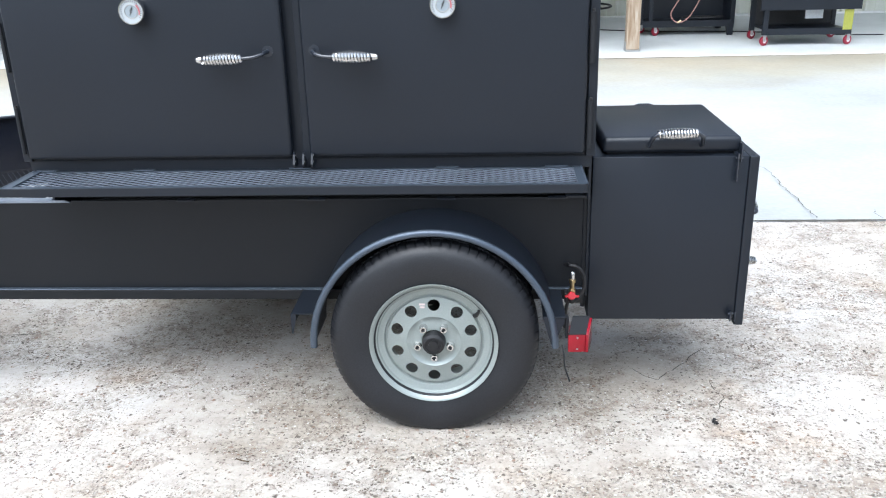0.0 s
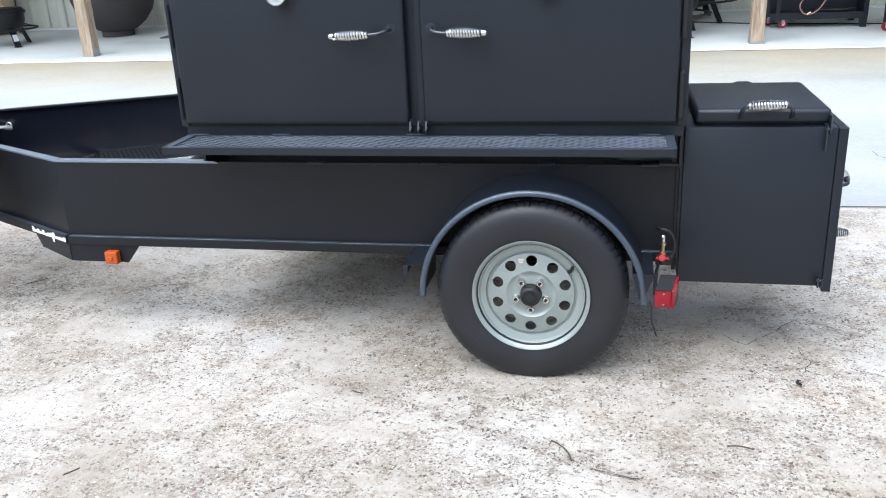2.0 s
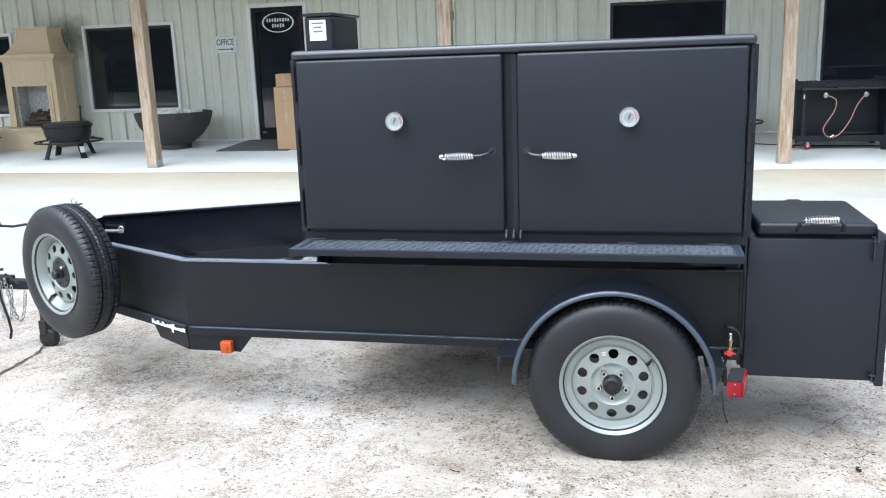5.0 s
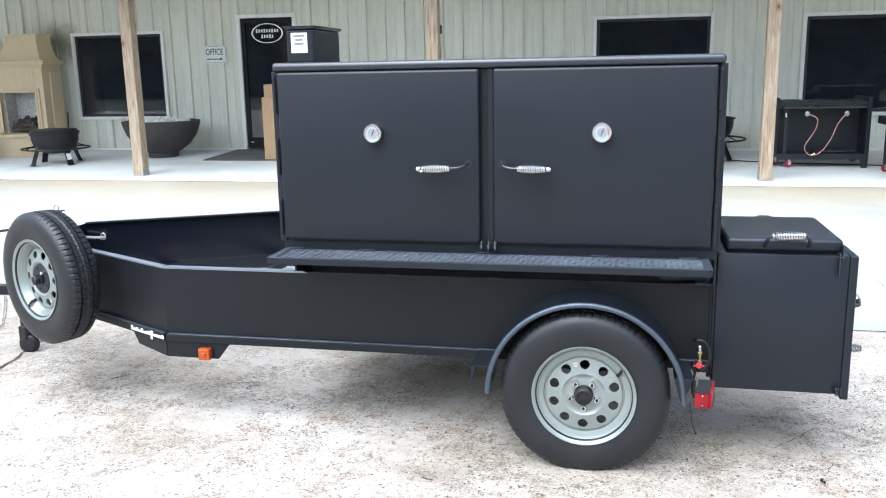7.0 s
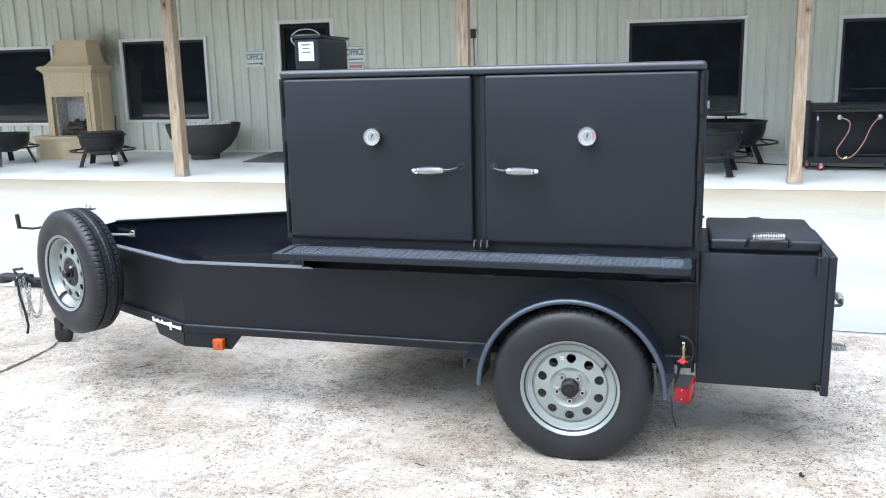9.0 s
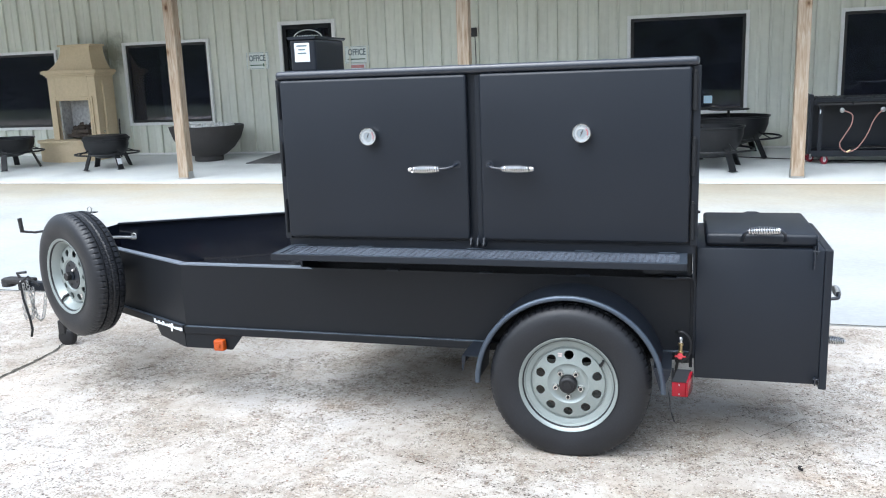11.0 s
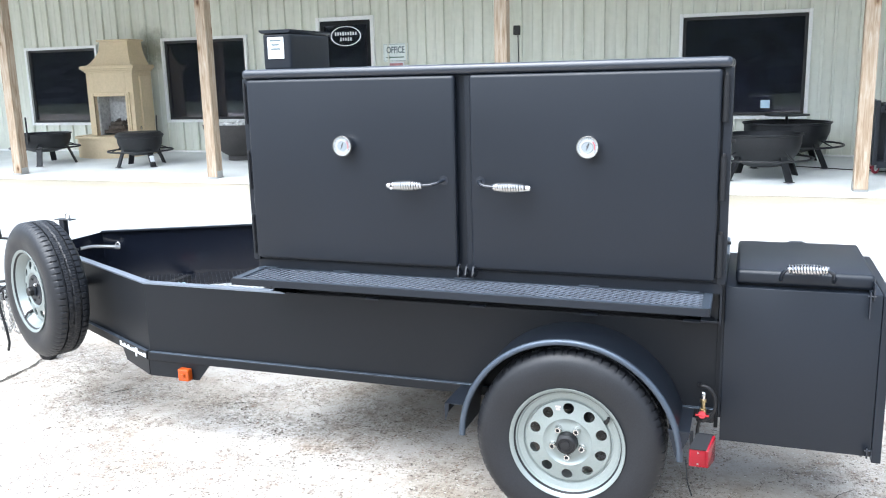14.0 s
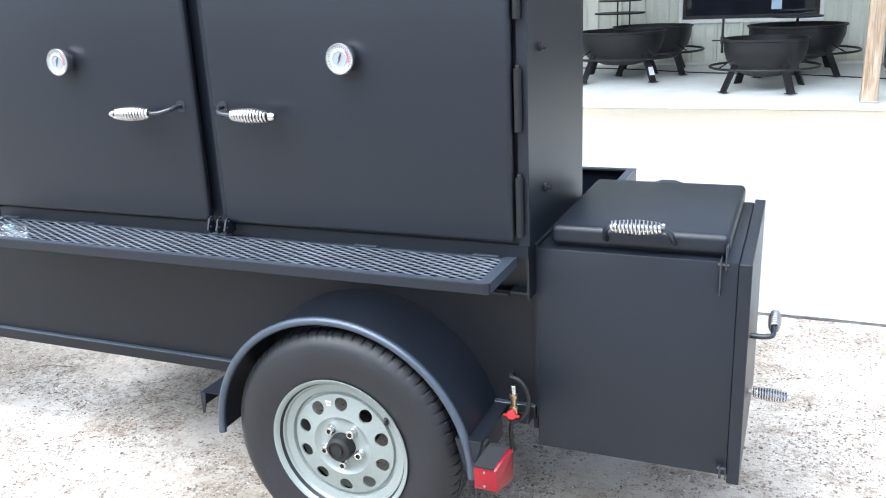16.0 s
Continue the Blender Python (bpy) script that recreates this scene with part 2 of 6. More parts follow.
        mask = math_node(m, "MULTIPLY", shown, body)
        col = mix(m, mask, col, ramp(m, sep.outputs[1], tones))
        height = math_node(m, "ADD", height, mask)
    # rusty and dark stains, a hand to an arm across
    st = node(m, "ShaderNodeTexNoise", Scale=1.3, Detail=7.0, Roughness=0.66)
    link(m, p, st.inputs["Vector"])
    stain = ramp(m, st.outputs[0], [(0.33, (0.70, 0.655, 0.61)), (0.43, (0.94, 0.925, 0.905)), (0.52, (1.0, 1.0, 1.0)), (0.62, (1.02, 0.985, 0.95)), (0.70, (1.0, 0.90, 0.80))])
    col = mix(m, 1.0, col, stain, "MULTIPLY")
    col = mix(m, math_node(m, "MULTIPLY", rut, math_node(m, "MULTIPLY", clump.outputs[0], 0.55)), col, mix(m, 1.0, col, (0.60, 0.545, 0.49), "MULTIPLY"))
    # a broad pale area before the trailer's nose
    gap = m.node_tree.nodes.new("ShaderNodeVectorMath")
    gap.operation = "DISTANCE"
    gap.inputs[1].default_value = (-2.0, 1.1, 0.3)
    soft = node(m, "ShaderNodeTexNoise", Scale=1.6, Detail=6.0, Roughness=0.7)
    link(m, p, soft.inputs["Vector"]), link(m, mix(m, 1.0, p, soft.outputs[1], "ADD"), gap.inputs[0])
    paler = ramp(m, math_node(m, "MULTIPLY", gap.outputs["Value"], 0.25), [(0.18, (1.17, 1.18, 1.20)), (0.60, (1.02, 1.01, 1.0))])
    col = mix(m, 1.0, col, paler, "MULTIPLY")
    link(m, col, b.inputs["Base Color"])
    bp = node(m, "ShaderNodeBump", Strength=0.8, Distance=0.005)
    link(m, height, bp.inputs["Height"]), link(m, bp.outputs[0], b.inputs["Normal"])
    return m


def make_apron():
    """Smooth pale concrete with broad grey and tan stains."""
    m = principled("smooth_concrete", (0.6, 0.6, 0.58), 0.8, 0, 0.35)
    b = m.node_tree.nodes["Principled BSDF"]
    p = position(m, (0.6, 1.0, 1.0))
    n1 = node(m, "ShaderNodeTexNoise", Scale=0.8, Detail=6.0, Roughness=0.6)
    n2 = node(m, "ShaderNodeTexNoise", Scale=45.0, Detail=4.0)
    link(m, p, n1.inputs["Vector"]), link(m, p, n2.inputs["Vector"])
    c = ramp(m, n1.outputs[0], [(0.30, (0.30, 0.312, 0.308)), (0.46, (0.345, 0.358, 0.353)), (0.60, (0.382, 0.386, 0.375)), (0.72, (0.375, 0.350, 0.298))])
    c2 = ramp(m, n2.outputs[0], [(0.3, (0.90, 0.90, 0.90)), (0.7, (1, 1, 1))])
    # tan silt washed along the porch edge
    g = m.node_tree.nodes.new("ShaderNodeNewGeometry")
    sep = m.node_tree.nodes.new("ShaderNodeSeparateXYZ")
    link(m, g.outputs["Position"], sep.inputs[0])
    n3 = node(m, "ShaderNodeTexNoise", Scale=1.4, Detail=5.0, Roughness=0.6)
    link(m, p, n3.inputs["Vector"])
    way = node(m, "ShaderNodeMath")
    way.operation = "MULTIPLY_ADD"
    way.inputs[1].default_value = 2.2
    link(m, n3.outputs[0], way.inputs[0]), link(m, sep.outputs[1], way.inputs[2])
    near = node(m, "ShaderNodeMapRange")
    near.inputs[1].default_value, near.inputs[2].default_value = 8.8, 10.2
    link(m, way.outputs[0], near.inputs[0])
    silt = ramp(m, near.outputs[0], [(0.0, (1, 1, 1)), (0.55, (1.0, 0.93, 0.80)), (1.0, (0.98, 0.86, 0.68))])
    c = mix(m, 1.0, c, silt, "MULTIPLY")
    link(m, mix(m, 1.0, c, c2, "MULTIPLY"), b.inputs["Base Color"])
    bp = node(m, "ShaderNodeBump", Strength=0.15, Distance=0.003)
    link(m, n2.outputs[0], bp.inputs["Height"]), link(m, bp.outputs[0], b.inputs["Normal"])
    return m


def make_slab():
    m = principled("porch_concrete", (0.5, 0.5, 0.5), 0.7, 0, 0.4)
    b = m.node_tree.nodes["Principled BSDF"]
    p = position(m)
    n1 = node(m, "ShaderNodeTexNoise", Scale=1.3, Detail=6.0, Roughness=0.6)
    n2 = node(m, "ShaderNodeTexNoise", Scale=60.0, Detail=4.0)
    link(m, p, n1.inputs["Vector"]), link(m, p, n2.inputs["Vector"])
    c = ramp(m, n1.outputs[0], [(0.3, (0.52, 0.54, 0.53)), (0.55, (0.62, 0.645, 0.635)), (0.75, (0.66, 0.665, 0.635))])
    c2 = ramp(m, n2.outputs[0], [(0.3, (0.92, 0.92, 0.92)), (0.7, (1, 1, 1))])
    link(m, mix(m, 1.0, c, c2, "MULTIPLY"), b.inputs["Base Color"])
    return m


def make_wood():
    m = principled("pine_post", (0.5, 0.36, 0.22), 0.75, 0, 0.3)
    b = m.node_tree.nodes["Principled BSDF"]
    p = position(m, (9.0, 9.0, 0.7))
    n = node(m, "ShaderNodeTexNoise", Scale=4.0, Detail=6.0, Roughness=0.6)
    n.inputs["Distortion"].default_value = 0.8
    link(m, p, n.inputs["Vector"])
    grain_c = ramp(m, n.outputs[0], [(0.30, (0.20, 0.135, 0.080)), (0.46, (0.33, 0.250, 0.175)), (0.58, (0.405, 0.330, 0.250)), (0.70, (0.45, 0.390, 0.315))])
    p2 = position(m, (4.5, 4.5, 2.6))
    v = node(m, "ShaderNodeTexVoronoi", Scale=1.0)
    link(m, p2, v.inputs["Vector"])
    knot = ramp(m, v.outputs["Distance"], [(0.05, (0.25, 0.15, 0.09)), (0.10, (0.72, 0.62, 0.52)), (0.20, (1, 1, 1))])
    link(m, mix(m, 1.0, grain_c, knot, "MULTIPLY"), b.inputs["Base Color"])
    bp = node(m, "ShaderNodeBump", Strength=0.2, Distance=0.003)
    link(m, n.outputs[0], bp.inputs["Height"]), link(m, bp.outputs[0], b.inputs["Normal"])
    return m


def make_glass():
    """Thin tinted pane: clear with gloss that grows at grazing angles."""
    m = bpy.data.materials.new("tinted_glass")
    m.use_nodes = True
    t = m.node_tree
    t.nodes.clear()
    out, mx = t.nodes.new("ShaderNodeOutputMaterial"), t.nodes.new("ShaderNodeMixShader")
    tr, gl, fr = t.nodes.new("ShaderNodeBsdfTransparent"), t.nodes.new("ShaderNodeBsdfGlossy"), t.nodes.new("ShaderNodeFresnel")
    tr.inputs[0].default_value = (0.46, 0.47, 0.55, 1)
    gl.inputs["Roughness"].default_value = 0.02
    fr.inputs[0].default_value = 1.80
    t.links.new(fr.outputs[0], mx.inputs[0]), t.links.new(tr.outputs[0], mx.inputs[1])
    t.links.new(gl.outputs[0], mx.inputs[2])
    # weak pale diffuse layer paints a hazy sky reflection over the dark panes
    haze, film = t.nodes.new("ShaderNodeBsdfDiffuse"), t.nodes.new("ShaderNodeMixShader")
    haze.inputs[0].default_value, film.inputs[0].default_value = (0.40, 0.44, 0.56, 1), 0.024
    t.links.new(mx.outputs[0], film.inputs[1]), t.links.new(haze.outputs[0], film.inputs[2]), t.links.new(film.outputs[0], out.inputs[0])
    return m


MESH_STEEL = grained("pale_mesh_steel", (0.145, 0.17, 0.215), 0.34, 0.2, 0.5, 200, 0.25, 6, 0.1)
SIDING, AGGREGATE, APRON, SLAB, WOOD, GLASS = make_siding(), make_aggregate(), make_apron(), make_slab(), make_wood(), make_glass()


# ---- mesh helpers ----
ORIGIN = {}


def thing(name, origin, label, category, group="", s=(1, 1, 1), place=None):
    """An Empty at a thing's base. Its parts are given in the coordinates in which origin is given."""
    e = new(name)
    e.empty_display_size = 0.1
    e.location = place if place is not None else origin
    e.scale = s
    ORIGIN[e] = Vector(origin)
    return tagged(e, label, category, group)


def part(name, bm, material, parent, label="", smooth=False, kind=""):
    """Link a bmesh as one mesh object under a thing or a part; material may be a list."""
    o = ORIGIN.get(parent, Vector((0, 0, 0)))
    if o.length > 0:
        bmesh.ops.translate(bm, verts=bm.verts, vec=-o)
    me = bpy.data.meshes.new(name)
    bm.to_mesh(me)
    bm.free()
    for m in material if isinstance(material, (list, tuple)) else [material]:
        me.materials.append(m)
    if smooth:
        me.polygons.foreach_set("use_smooth", [True] * len(me.polygons))
        me.set_sharp_from_angle(angle=radians(38))
    ob = new(name, me)
    ob.parent = parent
    ORIGIN[ob] = o
    return tagged(ob, label, kind=kind)


def structure(name, bm, material, label="", category="", smooth=False):
    ob = part(name, bm, material, None, label, smooth)
    return tagged(ob, label, category, kind="structure")


def box(bm, x0, x1, y0, y1, z0, z1, bevel=0.0, seg=2, mat=0):
    made = bmesh.ops.create_cube(bm, size=1.0)["verts"]
    for v in made:
        v.co = Vector((x0 + (v.co.x + 0.5) * (x1 - x0), y0 + (v.co.y + 0.5) * (y1 - y0), z0 + (v.co.z + 0.5) * (z1 - z0)))
    faces = list({f for v in made for f in v.link_faces})
    for f in faces:
        f.material_index = mat
    if bevel > 0:
        edges = list({e for v in made for e in v.link_edges})
        bmesh.ops.bevel(bm, geom=edges, offset=bevel, segments=seg, profile=0.5, affect="EDGES", clamp_overlap=True)
    return bm


def boxed(*args, **kw):
    return box(bmesh.new(), *args, **kw)


def prism(bm, poly, axis_from, axis_to, to3, mat=0):
    """A closed prism of a 2D outline: to3(u, v, w) gives the point."""
    a = [bm.verts.new(to3(u, v, axis_from)) for u, v in poly]
    b = [bm.verts.new(to3(u, v, axis_to)) for u, v in poly]
    n = len(poly)
    fs = [bm.faces.new(a), bm.faces.new(b[::-1])] + [bm.faces.new((a[i], b[i], b[(i + 1) % n], a[(i + 1) % n])) for i in range(n)]
    for f in fs:
        f.material_index = mat
    bmesh.ops.recalc_face_normals(bm, faces=fs)
    return bm


def tube(bm, pts, r, n=8, closed=False, mat=0, caps=True):
    """A round bar along a line of points; r may be a list."""
    pts = [Vector(p) for p in pts]
    rings, side = [], None
    for i, p in enumerate(pts):
        a = pts[i - 1] if (i or closed) else p
        b = pts[(i + 1) % len(pts)] if (i + 1 < len(pts) or closed) else p
        d = (b - a).normalized()
        if side is None:
            side = d.orthogonal().normalized()
        side = (side - d * side.dot(d)).normalized()
        up, rr = d.cross(side), r[i] if isinstance(r, (list, tuple)) else r
        rings.append([bm.verts.new(p + (side * math.cos(k * math.tau / n) + up * math.sin(k * math.tau / n)) * rr) for k in range(n)])
    pairs = list(zip(rings, rings[1:])) + ([(rings[-1], rings[0])] if closed else [])
    for a, b in pairs:
        for k in range(n):
            bm.faces.new((a[k], a[(k + 1) % n], b[(k + 1) % n], b[k])).material_index = mat
    if caps and not closed:
        bm.faces.new(rings[0][::-1]).material_index = mat
        bm.faces.new(rings[-1]).material_index = mat
    return bm


def lathe(bm, profile, n=32, m=None, mat=0, closed=False):
    """Turn (radius, height) points about z, then place by m. mat may be a list, one a band."""
    m = m or Matrix()
    rings = []
    for r, h in profile:
        if r < 1e-6:
            rings.append([bm.verts.new(m @ Vector((0, 0, h)))])
        else:
            rings.append([bm.verts.new(m @ Vector((r * math.cos(k * math.tau / n), r * math.sin(k * math.tau / n), h))) for k in range(n)])
    pairs = list(zip(rings, rings[1:])) + ([(rings[-1], rings[0])] if closed else [])
    for j, (a, b) in enumerate(pairs):
        mi = mat[j] if isinstance(mat, (list, tuple)) else mat
        for k in range(n):
            k2 = (k + 1) % n
            if len(a) == 1 and len(b) == 1:
                continue
            if len(a) == 1:
                f = bm.faces.new((a[0], b[k2], b[k]))
            elif len(b) == 1:
                f = bm.faces.new((a[k], a[k2], b[0]))
            else:
                f = bm.faces.new((a[k], a[k2], b[k2], b[k]))
            f.material_index = mi
    return bm


def outward(bm):
    bmesh.ops.recalc_face_normals(bm, faces=bm.faces)
    return bm


def expanded(bm, x0, x1, y0, y1, z, pitch=0.034, row=0.0135, w=0.0028, t=0.003, keep=None, lift=0.0018):
    """Expanded metal: zigzag strands that meet in diamonds."""
    nx, ny = int((x1 - x0) / pitch * 2), int((y1 - y0) / row)
    for j in range(ny):
        yc, flip = y0 + (j + 0.5) * row, 1 if j % 2 else -1
        line = []
        for i in range(nx + 1):
            x, y = x0 + i * pitch / 2, yc + flip * (row / 2) * (1 if i % 2 else -1)
            line.append((x, y))
        prev = None
        for x, y in line:
            if keep and not keep(x, y):
                prev = None
                continue
            lean = lift * flip
            ring = [bm.verts.new((x, y - w, z - t / 2)), bm.verts.new((x, y + w, z - t / 2)), bm.verts.new((x, y + w, z + t / 2 + lean)), bm.verts.new((x, y - w, z + t / 2 - lean))]
            if prev:
                for k in range(4):
                    bm.faces.new((prev[k], prev[(k + 1) % 4], ring[(k + 1) % 4], ring[k]))
            prev = ring
    return bm


def diagonal_mesh(bm, x0, x1, y0, y1, z, pitch=0.0470):
    """Raised expanded metal: flat strands one way, narrow tilted strands the other."""
    depth = y1 - y0
    run = depth * 2.15
    for way, w, t, dz in ((1, 0.0023, 0.0022, 0.0012), (-1, 0.0010, 0.0016, -0.0040)):
        n = int((x1 - x0 + run) / pitch) + 2
        for k in range(-1, n):
            xa = x0 - run + k * pitch if way > 0 else x0 + k * pitch
            xb = xa + run * way
            # from (xa, y1) at the back to (xb, y0) in front, cut to the frame
            fa, fb = 0.0, 1.0
            for lim, sign in ((x0, 1), (x1, -1)):
                da, db = (xa - lim) * sign, (xb - lim) * sign
                if da < 0 and db < 0:
                    fa = 2.0
                elif da < 0:
                    fa = max(fa, da / (da - db))
                elif db < 0:
                    fb = min(fb, da / (da - db))
            if fb - fa < 0.02:
                continue
            a = Vector((xa + (xb - xa) * fa, y1 + (y0 - y1) * fa, z + dz))
            b = Vector((xa + (xb - xa) * fb, y1 + (y0 - y1) * fb, z + dz))
            d = (b - a).normalized()
            s = Vector((-d.y, d.x, 0)) * w
            u = Vector((0, 0, t / 2))
            ra = [bm.verts.new(c) for c in (a - s - u, a + s - u, a + s + u, a - s + u)]
            rb = [bm.verts.new(c) for c in (b - s - u, b + s - u, b + s + u, b - s + u)]
            for q in range(4):
                bm.faces.new((ra[q], ra[(q + 1) % 4], rb[(q + 1) % 4], rb[q]))
            bm.faces.new(ra[::-1]), bm.faces.new(rb)
    return outward(bm)


def eased(points, n=6):
    """More points along a line of points, rounded at the bends."""
    pts = [Vector(p) for p in points]
    out = []
    for i in range(len(pts) - 1):
        a, b, c, d = pts[max(0, i - 1)], pts[i], pts[i + 1], pts[min(len(pts) - 1, i + 2)]
        for k in range(n):
            f = k / n
            out.append(0.5 * (2 * b + (c - a) * f + (2 * a - 5 * b + 4 * c - d) * f * f + (3 * b - a - 3 * c + d) * f ** 3))
    return out + [pts[-1]]


def coil(bm, a, b, turns, r_mid, r_end, wire=0.0032, steps=14):
    """A wire spring from a to b that swells in the middle."""
    a, b = Vector(a), Vector(b)
    d = (b - a).normalized()
    s = d.orthogonal().normalized()
    u = d.cross(s)
    pts = []
    for i in range(turns * steps + 1):
        f = i / (turns * steps)
        r = r_end + (r_mid - r_end) * math.sin(math.pi * f)
        ang = i * math.tau / steps
        pts.append(a.lerp(b, f) + (s * math.cos(ang) + u * math.sin(ang)) * r)
    return tube(bm, pts, wire, 6)


# ---- ground, apron, porch ----
def porch_z(y):
    return 0.33 + 0.04 * (y - 9.55)


def apron_z(y):
    return -0.004 + 0.304 * max(0.0, (y - 4.8) / 4.4) ** 1.2


def sheet(xs, ys, height, keep=None):
    bm = bmesh.new()
    grid = [[bm.verts.new((x, y, height(x, y))) for x in xs] for y in ys]
    for j in range(len(ys) - 1):
        for i in range(len(xs) - 1):
            if keep is None or keep((xs[i] + xs[i + 1]) / 2, (ys[j] + ys[j + 1]) / 2):
                bm.faces.new((grid[j][i], grid[j][i + 1], grid[j + 1][i + 1], grid[j + 1][i]))
    return bm


def spread(a, b, n):
    return [a + (b - a) * i / n for i in range(n + 1)]


def swell(x, y):
    return 0.012 * (noise.noise((x * 0.35, y * 0.35, 3.0)) if -9 < y < 4.63 and abs(x) < 12 else 0.0)


GX = [-900, -200, -60, -25] + spread(-12, 9, 60) + [25, 60, 200, 900]
GY = [-900, -200, -60, -25] + spread(-9.0, 4.63, 40)
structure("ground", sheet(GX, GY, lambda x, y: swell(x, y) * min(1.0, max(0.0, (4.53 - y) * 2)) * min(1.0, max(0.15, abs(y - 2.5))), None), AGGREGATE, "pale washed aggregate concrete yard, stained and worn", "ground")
bm = sheet([-900, -60, -25] + spread(-14, 10, 24) + [25, 60, 900], [4.642, 5.4, 6.3, 7.2, 8.1, 9.205], lambda x, y: apron_z(y))
structure("pavement_apron", bm, APRON, "smooth pale concrete apron rising to the porch", "pavement")
bm = bmesh.new()
xs = [-40, -16] + spread(-14, 8, 22) + [16, 40]
front = [bm.verts.new((x, 9.20 + 0.015 * noise.noise((x, 0, 0)), 0.10)) for x in xs]
lip = [bm.verts.new((x, 9.195 + 0.015 * noise.noise((x, 0, 0)), porch_z(9.21) - 0.012)) for x in xs]
lip2 = [bm.verts.new((x, 9.21 + 0.015 * noise.noise((x, 0, 0)), porch_z(9.21))) for x in xs]
back = [bm.verts.new((x, 12.39, porch_z(12.39))) for x in xs]
for a, b in ((front, lip), (lip, lip2), (lip2, back)):
    for i in range(len(xs) - 1):
        bm.faces.new((a[i], a[i + 1], b[i + 1], b[i]))
structure("porch_floor", bm, SLAB, "grey concrete porch slab with a low front edge", "floor")
structure("lawn", sheet([-300, -60, -20, 0, 20, 60, 300], [-300, -60, -30, -13], lambda x, y: 0.02), LAWN, "mown lawn beyond the yard", "lawn")
bm = sheet(spread(-70, 70, 90), spread(0, 1, 12), lambda x, y: 0)
for v in bm.verts:
    x, h = v.co.x, v.co.y
    top = 5.8 + 1.8 * noise.noise((x * 0.12, 5, 0)) + 0.8 * noise.noise((x * 0.6, 2, 0))
    v.co = Vector((x, -34 + 1.5 * noise.noise((x * 0.4, h * 6, 1)) + 1.5 * h, h * top))
structure("backdrop_trees", bm, LEAVES, "far dark line of trees beyond the lawn", "trees")

# a crack that runs from the jack wheel, and the joint before the apron
def crack(bm, ends, wide, seed):
    """A thin ragged dark line over the ground through a few points."""
    rnd = random.Random(seed)
    pts = []
    for (xa, ya), (xb, yb) in zip(ends, ends[1:]):
        k = max(3, int(math.hypot(xb - xa, yb - ya) / 0.035))
        pts += [(xa + (xb - xa) * i / k + rnd.uniform(-0.010, 0.010), ya + (yb - ya) * i / k + rnd.uniform(-0.010, 0.010)) for i in range(k)]
    pts.append(ends[-1])
    prev = None
    for i, (x, y) in enumerate(pts):
        w = wide * rnd.uniform(0.35, 1.0) * (1.0 if 0 < i < len(pts) - 1 else 0.2)
        a, b = pts[max(0, i - 1)], pts[min(len(pts) - 1, i + 1)]
        d = math.hypot(b[0] - a[0], b[1] - a[1]) or 1.0
        nx, ny = -(b[1] - a[1]) / d * w, (b[0] - a[0]) / d * w
        z = ground_height(x, y) + 0.005
        pair = bm.verts.new((x + nx, y + ny, z)), bm.verts.new((x - nx, y - ny, z))
        if prev:
            bm.faces.new((prev[0], prev[1], pair[1], pair[0]))
        prev = pair
    return bm


def ground_height(x, y):
    if y > 4.63:
        return apron_z(y) + 0.012
    return swell(x, y) * min(1.0, max(0.0, (4.53 - y) * 2)) * min(1.0, max(0.15, abs(y - 2.5)))


bm = crack(bmesh.new(), [(-3.50, 3.75), (-3.48, 3.50), (-3.40, 3.27), (-3.39, 3.08), (-3.38, 2.90), (-3.37, 2.7), (-3.46, 2.4), (-3.6, 2.0)], 0.015, 4)
crack(bm, [(1.97, 5.75), (2.04, 5.51), (2.03, 5.24), (2.05, 4.94), (2.04, 4.65)], 0.0035, 5)
crack(bm, [(2.42, 4.80), (2.40, 4.72), (2.41, 4.65)], 0.003, 6)
crack(bm, [(0.24, 1.87), (0.32, 1.84), (0.40, 1.83)], 0.0035, 7)
crack(bm, [(0.72, 2.87), (0.80, 2.78), (0.86, 2.83), (0.92, 2.89), (1.04, 3.04)], 0.0022, 8)
crack(bm, [(-2.66, 3.05), (-2.60, 3.12), (-2.54, 3.17)], 0.0060, 10)
crack(bm, [(-2.04, 3.05), (-1.91, 3.15), (-1.75, 3.17)], 0.0035, 12)
crack(bm, [(1.00, 2.78), (1.02, 2.64), (0.97, 2.55)], 0.0020, 9)
structure("ground_crack", bm, grained("crack_dirt", (0.10, 0.09, 0.075), 0.95, 0, 0.2, 60, 0.4, 8, 0.3), "dark crack in the concrete", "crack")
bm = bmesh.new()
xs = spread(-14, 10, 220)
for xa, xb in zip(xs, xs[1:]):
    ya, yb = 4.636 + 0.012 * noise.noise((xa * 2, 0, 7)), 4.636 + 0.012 * noise.noise((xb * 2, 0, 7))
    wa = 0.010 + 0.010 * abs(noise.noise((xa * 3, 1, 7)))
    bm.faces.new([bm.verts.new(c) for c in ((xa, ya - wa, 0.006), (xb, yb - wa, 0.006), (xb, yb + wa, 0.006), (xa, ya + wa, 0.006))])
structure("pavement_joint", bm, bpy.data.materials["crack_dirt"], "dirt-filled joint between two pours of concrete", "joint")

